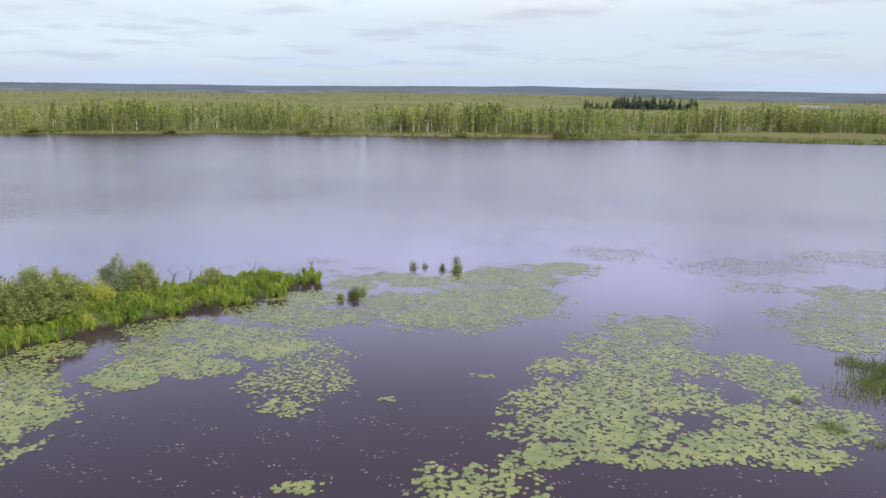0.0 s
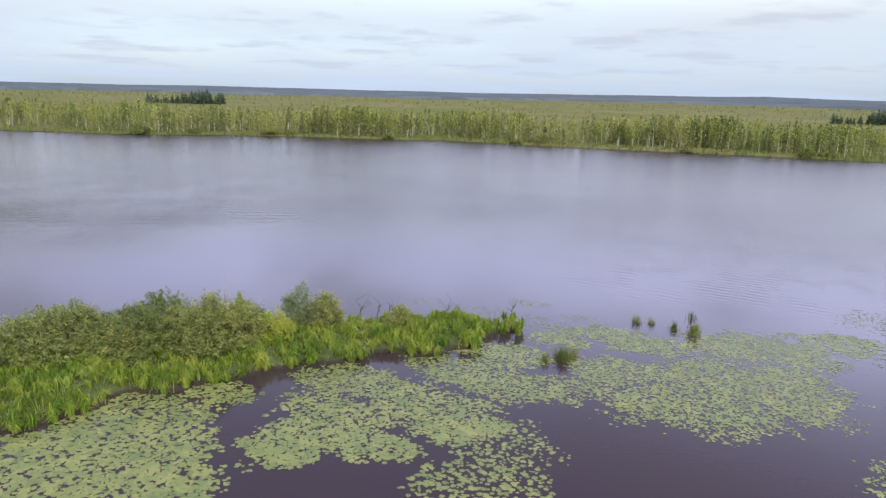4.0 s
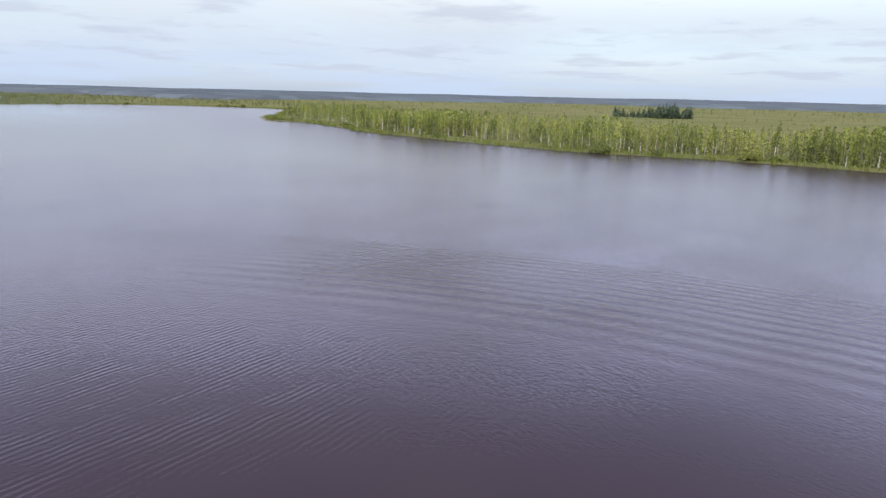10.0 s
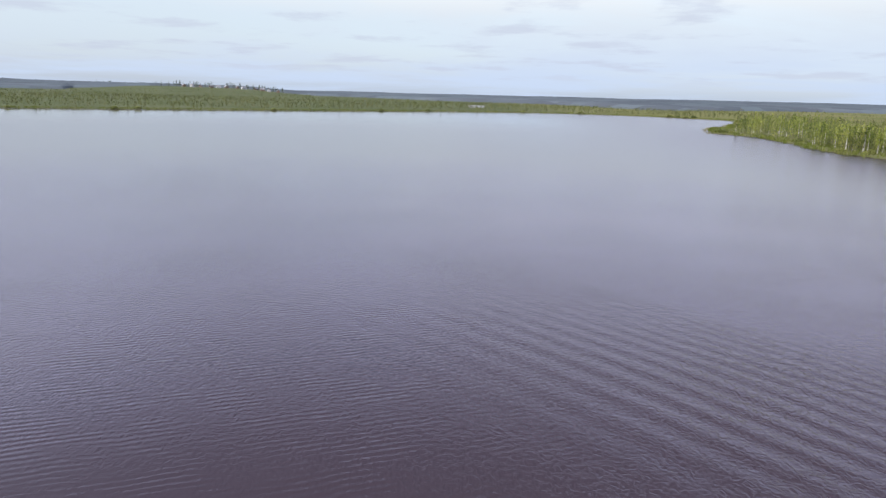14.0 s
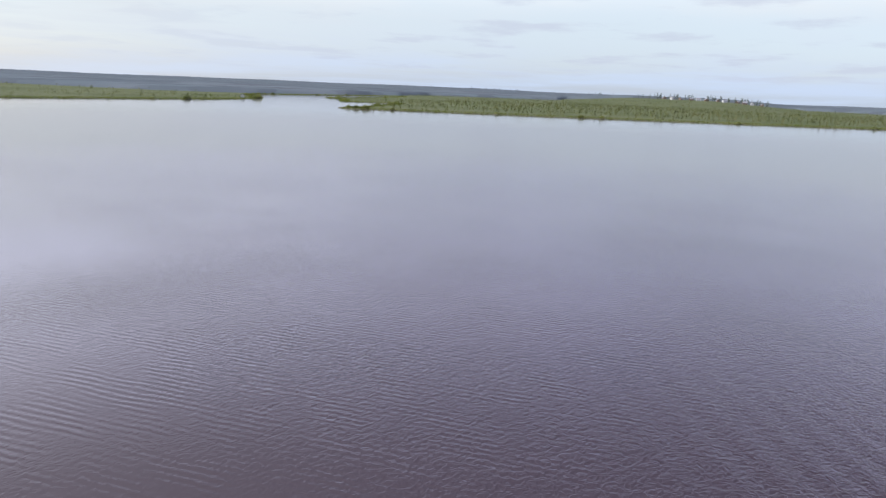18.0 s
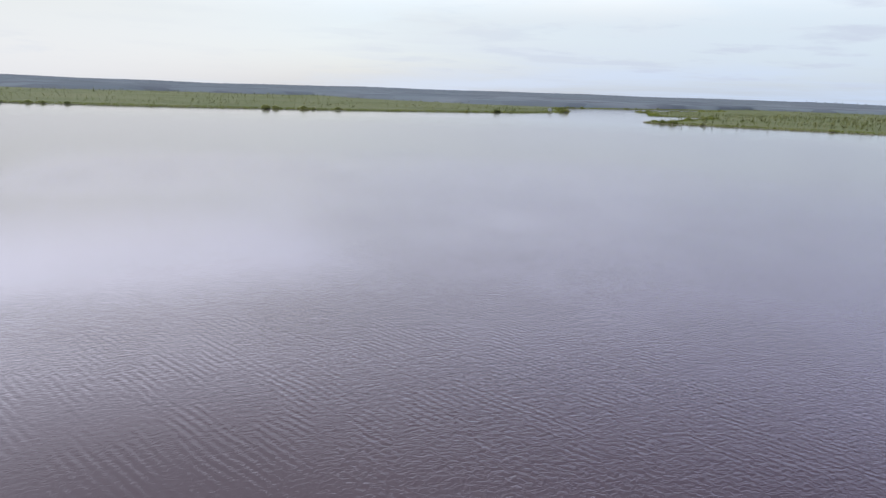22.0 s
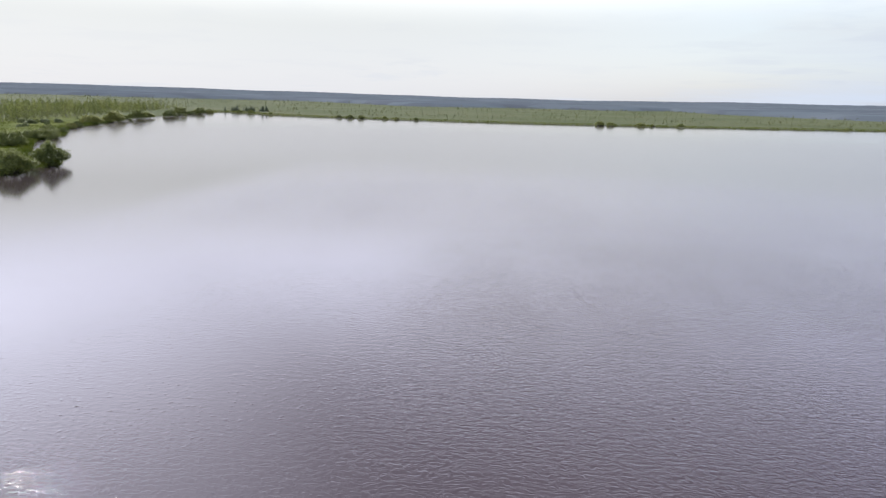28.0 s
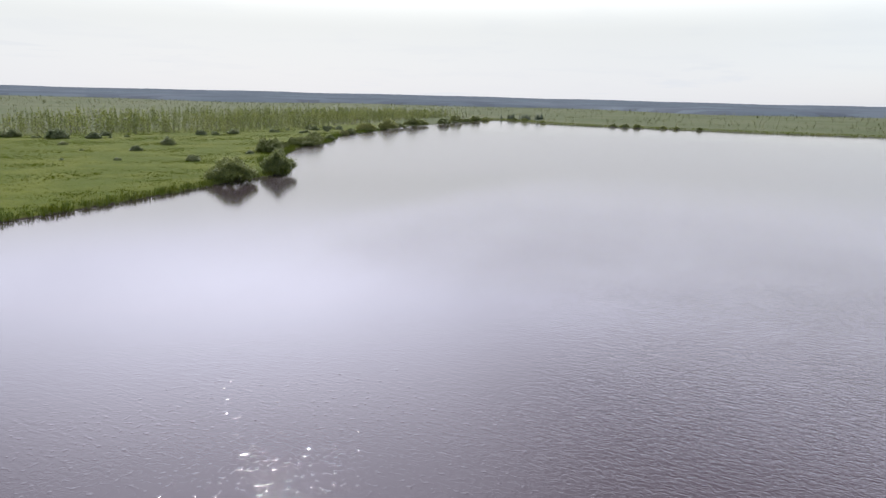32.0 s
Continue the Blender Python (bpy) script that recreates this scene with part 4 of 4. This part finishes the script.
# a denser fringe at the very edge of the meadow
k = np.where((LAKE[:, 0] > -14) & (LAKE[:, 0] < 60) & (LAKE[:, 1] < -12) & (LAKE[:, 1] > -200))[0]
ex_ = np.repeat(LAKE[k], 160, 0) + r4.normal(0, 2.2, (len(k) * 160, 2))
dd = land(ex_[:, 0], ex_[:, 1])
ok = (dd > -0.25) & (dd < 1.4)
fx, fy, fd = ex_[ok, 0], ex_[ok, 1], dd[ok]
gx2, gy2 = tufts(fx, fy, 6, 0.12, r4)
sedge("edge_sedge", gx2, gy2, np.repeat(np.maximum(fd, 0) * 0.2 - 0.08, 6), r4.uniform(0.35, 0.8, len(gx2)) * (0.8 + 0.5 * np.sin(gx2 * 1.3 + 2 * np.sin(gy2 * 0.9)) ** 2), 0.05, 0.4, SHORE_GRASS, "dark green sedge standing along the meadow's edge", r4)
# grassy strip of the far banks
k = np.where((LAKE[:, 1] > 90) | (LAKE[:, 0] < -250) | (LAKE[:, 1] < -290))[0]
ex_ = np.repeat(LAKE[k], 60, 0) + r4.normal(0, 6, (len(k) * 60, 2))
dd = land(ex_[:, 0], ex_[:, 1])
ok = (dd > -0.2) & (dd < 9)
fx, fy, fd = ex_[ok, 0], ex_[ok, 1], dd[ok]
gx2, gy2 = tufts(fx, fy, 4, 0.25, r4)
sedge("bank_sedge", gx2, gy2, np.repeat(level(fx, fy), 4) - 0.05, r4.uniform(0.4, 0.95, len(gx2)), 0.16, 0.5, SHORE_GRASS, "green sedge strip along the far banks", r4)

# pale fringe of last year's reeds in the shallows of the west shore
k = np.where((LAKE[:, 0] < -260) & (LAKE[:, 1] > -230))[0]
ex_ = np.repeat(LAKE[k], 40, 0) + r4.normal(0, 3, (len(k) * 40, 2))
dd = land(ex_[:, 0], ex_[:, 1])
ok = (dd > -1.6) & (dd < 0.1)
gx2, gy2 = tufts(ex_[ok, 0], ex_[ok, 1], 3, 0.3, r4)
sedge("dry_reeds", gx2, gy2, np.full(len(gx2), -0.1), r4.uniform(0.4, 0.75, len(gx2)), 0.12, 0.25, DRY_REED, "pale dry reeds fringing the west shore", r4, "reeds")

# reeds standing in the water
def reed_clump(name, x, y, n, spread, h, seed, label, mat, lean):
    r = np.random.default_rng(seed)
    v, f4, f3 = blades(r.normal(0, spread, n), r.normal(0, spread, n), np.full(n, -0.15), r.uniform(0.35, 1.0, n) * h, 0.02, lean, r)
    ob = new(name, mesh_of(name, v, f4.tolist() + f3.tolist(), mat))
    ob.matrix_basis = pose(x, y, 0)
    tagged(ob, label, "reeds", "reed clumps in the water")


for k, (x, y, n, s, h) in enumerate(((-1.6, 38.4, 90, 0.12, 0.9), (-0.9, 38.5, 70, 0.10, 0.8), (0.1, 38.0, 120, 0.10, 0.9), (0.9, 37.6, 220, 0.12, 1.2), (0.9, 40.0, 60, 0.10, 0.9),
                                     (-4.9, 32.0, 130, 0.09, 0.85), (-4.25, 32.4, 300, 0.14, 1.2), (-3.9, 33.0, 110, 0.10, 1.0),
                                     (11.9, 21.2, 60, 0.12, 0.6))):
    reed_clump("reed_clump", x, y, n, s, h * 0.78, 70 + k, "clump of green reeds standing in shallow water", REED, 0.22)
for k, (x, y, n, s, h) in enumerate(((14.0, 21.7, 260, 0.35, 0.7), (14.8, 21.4, 300, 0.35, 0.7), (15.3, 22.4, 700, 0.45, 0.9), (16.2, 22.8, 900, 0.5, 1.0), (16.4, 21.4, 900, 0.55, 1.0), (16.6, 23.8, 800, 0.5, 1.1), (15.8, 24.6, 300, 0.3, 0.9),
                                     (12.1, 19.3, 420, 0.22, 0.7), (12.9, 18.3, 200, 0.16, 0.6), (13.7, 18.2, 260, 0.2, 0.6), (14.6, 18.8, 400, 0.35, 0.8), (15.6, 19.4, 600, 0.5, 0.9), (15.2, 20.4, 260, 0.35, 0.7))):
    reed_clump("sedge_clump", x, y, n, s, h * 0.62, 170 + k, "leaning clump of green reeds in shallow water", REED, 0.8)

r9 = np.random.default_rng(90)
for k in range(14):
    x = r9.uniform(-34.0, -30.8)
    reed_clump("reed_clump", x, 28.4 + (x + 32.4) * 0.5 + r9.normal(0, 0.5), 5, 0.07, 0.55, 300 + k, "thin dark reeds standing in the water behind the spit", REED, 0.15)


# ---------------- water lilies ----------------
def in_patch(x, y, spots):
    """How deep inside a group of round spots (x, y, radius x, radius y) a place lies."""
    best = np.full(len(x), -9.0)
    for cx, cy, rx, ry in spots:
        best = np.maximum(best, 1 - np.hypot((x - cx) / rx, (y - cy) / ry))
    return best + 0.22 * np.sin(x * 1.7 + 1.1 * np.sin(y * 1.3)) * np.sin(y * 2.1 + 0.8 * np.sin(x * 1.9)) + 0.12 * np.sin(x * 4.3 + y * 2.2) * np.sin(y * 5.1 - x)


def pad_mesh(x, y, size, r, z0=0.005):
    """Round floating leaves with a notch, a little uneven."""
    n = len(x)
    k = 9
    a = np.linspace(0.22, 2 * np.pi - 0.22, k)[None] + r.uniform(0, 2 * np.pi, (n, 1))
    rad = size[:, None] * 0.5 * r.uniform(0.9, 1.08, (n, k))
    tilt = r.normal(0, 0.012, (n, 2))
    px, py = np.cos(a) * rad, np.sin(a) * rad * 0.9
    lift = r.uniform(0, 0.006, n)
    pz = z0 + lift[:, None] + np.abs(px * tilt[:, :1] + py * tilt[:, 1:])
    ring = np.stack([x[:, None] + px, y[:, None] + py, pz], 2)
    mid = np.stack([x, y, z0 + lift], 1)[:, None]
    v = np.concatenate([mid, ring], 1).reshape(-1, 3)
    i = np.arange(n) * (k + 1)
    f = np.stack([np.stack([i, i + j, i + j + 1], 1) for j in range(1, k)], 1).reshape(-1, 3)
    return v, f


LILY_BEDS = (
    ("near_lilies", [(7.4, 25.8, 2.6, 2.0), (6.8, 23.6, 2.6, 1.5), (10.0, 28.4, 1.8, 1.8), (3.6, 21.4, 1.4, 1.0), (8.5, 27.4, 1.9, 2.6), (9.3, 24.6, 1.6, 1.6), (5.0, 24.0, 1.7, 0.9), (6.2, 21.4, 3.8, 1.6), (4.9, 19.4, 3.0, 1.6), (3.8, 17.8, 1.6, 0.7), (11.0, 19.6, 2.5, 1.7), (11.9, 24.0, 1.6, 1.6), (11.9, 22.2, 1.2, 1.2),
                     (10.3, 17.6, 1.6, 0.8), (8.2, 18.0, 2.0, 1.0), (5.6, 17.4, 1.6, 0.6)], 1.4),
    ("front_lilies", [(1.0, 16.1, 2.0, 1.0), (2.4, 17.2, 1.1, 0.7), (-3.6, 15.8, 0.7, 0.3)], 0.8),
    ("spit_lilies", [(-10.4, 24.6, 2.4, 2.0), (-11.2, 22.6, 1.4, 1.3), (-9.2, 23.6, 1.9, 1.2), (-7.0, 25.8, 1.8, 1.4), (-8.4, 26.8, 2.6, 1.6), (-5.6, 29.4, 3.4, 1.6), (0.2, 29.8, 3.6, 2.2), (2.0, 32.4, 3.2, 2.6), (4.2, 32.6, 2.0, 3.4), (3.6, 36.6, 3.6, 2.0), (-1.0, 35.4, 2.6, 1.4),
                     (7.0, 38.6, 2.4, 1.6), (-7.6, 32.4, 1.7, 0.9), (-2.0, 31.8, 2.0, 1.5), (-3.0, 36.2, 2.6, 1.1), (-11.0, 27.6, 2.4, 1.6), (-8.2, 30.2, 2.0, 1.2), (-6.2, 32.0, 1.6, 1.4), (-4.6, 34.8, 1.5, 1.2)], 2.0),
    ("middle_lilies", [(-5.2, 24.8, 1.7, 1.8), (-5.7, 22.6, 1.5, 1.3), (-4.5, 22.4, 1.5, 1.5), (-4.9, 20.7, 1.2, 1.0), (1.5, 23.0, 0.6, 0.35), (-1.7, 21.0, 0.4, 0.22)], 0.75),
    ("south_lilies", [(-14.4, 16.6, 2.4, 2.6), (-14.4, 19.6, 3.0, 3.0), (-16.4, 22.4, 3.0, 2.8), (-17.4, 19.4, 2.6, 3.0), (-15.4, 25.2, 1.8, 1.2)], 1.7),
    ("east_lilies", [(18.6, 29.0, 3.6, 2.8), (16.6, 27.2, 2.0, 1.6), (21.6, 32.4, 3.2, 3.2)], 1.5),
    ("outer_lilies", [(10.5, 42.4, 3.0, 2.4), (18.0, 39.4, 5.0, 2.2), (26.0, 42.0, 5.0, 2.4), (17.0, 35.0, 2.4, 1.4)], 0.6),
    ("back_lilies", [(-29.9, 27.3, 1.5, 0.8), (-27.9, 28.5, 1.7, 0.8), (-26.0, 29.8, 0.8, 0.5), (-28.0, 31.8, 0.8, 0.3), (-23.0, 32.8, 0.7, 0.4), (-21.2, 31.2, 0.5, 0.5), (-20.2, 32.8, 1.4, 0.6), (-18.2, 33.4, 0.9, 0.5), (-18.0, 35.2, 0.7, 0.4), (-17.0, 36.2, 0.6, 0.3), (-16.0, 35.9, 0.5, 0.4),
                     (-12.0, 37.8, 1.0, 0.5), (-9.0, 37.4, 1.4, 0.8), (-6.9, 39.6, 1.4, 0.7), (-34, 25, 0.8, 0.4), (-4.0, 38.0, 1.3, 0.6), (-6.2, 37.4, 1.0, 0.5)], 0.42),
)
r5 = np.random.default_rng(33)
for name, spots, cover in LILY_BEDS:
    s = np.array(spots)
    x0, x1, y0, y1 = (s[:, 0] - s[:, 2] * 1.3).min(), (s[:, 0] + s[:, 2] * 1.3).max(), (s[:, 1] - s[:, 3] * 1.3).min(), (s[:, 1] + s[:, 3] * 1.3).max()
    n = int((x1 - x0) * (y1 - y0) * 92 * cover)
    x, y = r5.uniform(x0, x1, n), r5.uniform(y0, y1, n)
    q = in_patch(x, y, spots)
    ok = (q > -0.12) & (r5.random(n) < np.clip(q * 1.9 + 0.16, 0.03, 0.88)) & (spit(x, y) < -0.1)
    x, y = x[ok], y[ok]
    size = (0.72 if name in ("outer_lilies", "back_lilies") else 1.0) * (0.06 + 0.105 * r5.random(len(x)) ** 1.5) * np.clip(1.5 - (y - 17) * 0.045, 1.0, 1.5)
    bed = new("lily_bed")
    tagged(bed, "floating bed of round yellow-green water lily pads", "water lilies", "lily beds", kind="stuff" if name in ("outer_lilies", "back_lilies") else "")
    near = np.zeros(len(y), bool)
    if name not in ("outer_lilies", "back_lilies"):
        near[np.argsort(y)[:300]] = True
    if near.any():
        made = [mesh_of("lily_pad", *pad_mesh(np.zeros(1), np.zeros(1), np.array([0.23]), r5), PAD) for _ in range(6)]
        for k, (px, py, ps) in enumerate(list(zip(x[near], y[near], size[near]))):
            pad = part("lily_pad", made[k % 6], bed, at=pose(px, py, 0.004, 0, 0, r5.uniform(0, 360)))
            pad.scale = (ps / 0.23,) * 2 + (1,)
    if (~near).any():
        v, f = pad_mesh(x[~near], y[~near], size[~near], r5)
        tagged(part("floating_pads", mesh_of("floating_pads", v, f, PAD), bed), kind="stuff")
# scattered withered leaves and froth between the beds
x, y = r5.uniform(-14, 14, 4600), r5.uniform(14, 24, 4600)
ok = in_patch(x, y, [(-5, 17, 9, 4.5), (5, 16.5, 6, 2.5)]) > 0.1
keep = ok & (np.sin(x * 3.1 + 2 * np.sin(y * 2.3)) + np.sin(y * 4.1 + x) > 0.3)
v, f = pad_mesh(x[keep], y[keep], r5.uniform(0.025, 0.085, int(keep.sum())), r5, 0.006)
tagged(new("floating_leaves", mesh_of("floating_leaves", v, f, PAD_OLD)), "small withered leaves drifting on the dark water", "leaves", kind="stuff")


# ---------------- dead wood ----------------
def dead_wood(name, x, y, h, seed, mat, label):
    r = np.random.default_rng(seed)
    heap = Heap()
    p = [np.array((0, 0, -0.2)), np.array((0.05, 0.03, h * 0.4)), np.array((0.12, 0.02, h * 0.75)), np.array((0.22, 0.0, h))]
    heap.add(*rod(p, [0.03, 0.024, 0.016, 0.004], 6))
    for k in range(6):
        b = p[1] + (p[3] - p[1]) * r.uniform(0, 0.9)
        heap.add(*rod([b, b + r.normal(0, 0.16, 3) + (0, 0, 0.15), b + r.normal(0, 0.22, 3) + (0, 0, 0.3)], [0.012, 0.008, 0.003], 4))
    ob = new(name, heap.mesh(name, mat))
    ob.matrix_basis = pose(x, y, 0)
    tagged(ob, label, "dead branch", "dead branches by the spit")


for k, (x, y, h) in enumerate(((-18.9, 30.9, 2.4), (-17.9, 32.0, 1.0), (-18.3, 31.4, 1.1))):
    dead_wood("dead_branch", x, y, h, 1 + 40 * k, BARK_GREY, "bare bleached stem rising from the willows")
for k, (x, y, h) in enumerate(((-13.2, 34.6, 0.9), (-12.8, 35.0, 0.8), (-12.4, 34.8, 0.6), (-14.0, 34.4, 0.8), (-10.2, 35.6, 0.8), (-9.8, 36.0, 0.7), (-7.4, 37.2, 0.7), (-18.8, 31.6, 0.8), (-18.4, 31.9, 0.7), (-17.8, 32.2, 0.7), (-17.0, 33.0, 0.6), (-26.0, 27.2, 0.7), (-25.4, 27.5, 0.5))):
    dead_wood("dead_branch", x, y, h * 0.75, 10 + k, BARK_DARK, "black dead branch standing in the water behind the spit")


# ---------------- buildings far off ----------------
def house(name, x, y, turn, l, w, h, wall, label, pitch=0.4):
    ob = new(name)
    v = np.array([(sx * l / 2, sy * w / 2, z) for z in (-0.5, h) for sx, sy in ((-1, -1), (1, -1), (1, 1), (-1, 1))] + [(-l / 2, 0, h + w * pitch), (l / 2, 0, h + w * pitch)])
    part("wall", mesh_of("wall", v, [(0, 1, 5, 4), (1, 2, 6, 9, 5), (2, 3, 7, 6), (3, 0, 4, 8, 7)], wall), ob)
    o, t = 0.4, 0.15
    rv = [(sx * (l / 2 + o), sy * (w / 2 + o), h - o * 0.8 + dz) for dz in (0, t) for sx, sy in ((-1, -1), (1, -1), (1, 1), (-1, 1))] + [(s * (l / 2 + o), 0, h + w * pitch + dz) for dz in (0.02, t) for s in (-1, 1)]
    part("roof", mesh_of("roof", rv, [(4, 5, 11, 10), (6, 7, 10, 11), (0, 8, 9, 1), (2, 9, 8, 3), (0, 1, 5, 4), (2, 3, 7, 6), (0, 4, 10, 8), (3, 8, 10, 7), (1, 9, 11, 5), (2, 6, 11, 9)], ROOF), ob)
    for k in range(max(2, int(l / 3.5))):
        c = -l / 2 + (k + 0.5) * l / max(2, int(l / 3.5))
        for s in (-1, 1):
            y0 = s * (w / 2 + 0.03)
            b = [(c - 0.5, y0, h * 0.35), (c + 0.5, y0, h * 0.35), (c + 0.5, y0, h * 0.75), (c - 0.5, y0, h * 0.75)]
            part("window", mesh_of("window", b, [(0, 1, 2, 3)], GLASS), ob)
    ob.matrix_basis = pose(x, y, float(level(x, y)[0]), 0, 0, turn)
    return tagged(ob, label, "house")


r6 = np.random.default_rng(44)
house("fishing_hut", -343, -391, 55, 4.0, 3.0, 1.6, PLASTER, "small white hut on the far point", 0.3)
house("long_shed", -633, 58, 86, 13, 5, 1.3, PLASTER, "long low white-walled shed beyond the lake", 0.08)
house("long_shed", 262, 494, -28, 18, 5, 1.4, PLASTER, "long low white-walled shed beyond the birches", 0.05)
for k, (a, d) in enumerate(((104.0, 1560), (104.7, 1590), (105.2, 1545), (105.7, 1610), (106.6, 1570), (107.1, 1600), (107.9, 1550), (108.5, 1590), (109.0, 1560), (109.8, 1600), (110.4, 1570), (111.0, 1590))):
    q = radians(a)
    house("village_house", -28 - math.sin(q) * d, 38 + math.cos(q) * d, r6.uniform(0, 180), r6.uniform(7, 10), r6.uniform(5, 7), r6.uniform(2.6, 3.6), (LOG_WALL, PLASTER, LOG_WALL)[k % 3],
          ("brown timber village house with a grey roof", "white village house with a grey roof", "brown timber village house with a grey roof")[k % 3])["group"] = "village houses"
# broad old trees among the houses, and a row of spruces beside them
old = tree("village_tree", birch_parts(90, 9.0, 3.2), SPRUCE, BARK_DARK, "broad dark-crowned tree among the village houses", "tree", "village trees")
a = np.radians(r6.uniform(103.2, 113.0, 90))
d = 1590 + r6.uniform(-60, 60, 90)
plant([old], -28 - np.sin(a) * d, 38 + np.cos(a) * d, r6, 0.7, 1.4)
a = np.radians(np.concatenate([r6.uniform(111.5, 117.5, 34), r6.uniform(122.5, 127.0, 16)]))
d = 3950 + r6.uniform(-80, 80, 50)
x, y = -28 - np.sin(a) * d, 38 + np.cos(a) * d
for k in range(50):
    q = copy_thing(spruces[k % 3], pose(x[k], y[k], float(level(x[k], y[k])[0]) - 0.1, 0, 0, r6.uniform(0, 360)))
    s = r6.uniform(1.2, 1.7)
    q.scale = (s, s, s)
    tagged(q, "dark spruce in the row beside the village", group="village spruces")
# small dark wood at the head of the bay
a, b = r6.uniform(62, 84, 26), r6.uniform(-382, -366, 26)
for k in range(26):
    q = copy_thing(spruces[k % 3], pose(a[k], b[k], float(level(a[k], b[k])[0]) - 0.1, 0, 0, r6.uniform(0, 360)))
    s = r6.uniform(0.2, 0.36)
    q.scale = (s, s, s)
    tagged(q, "small dark spruce at the head of the bay", group="spruces at the bay")
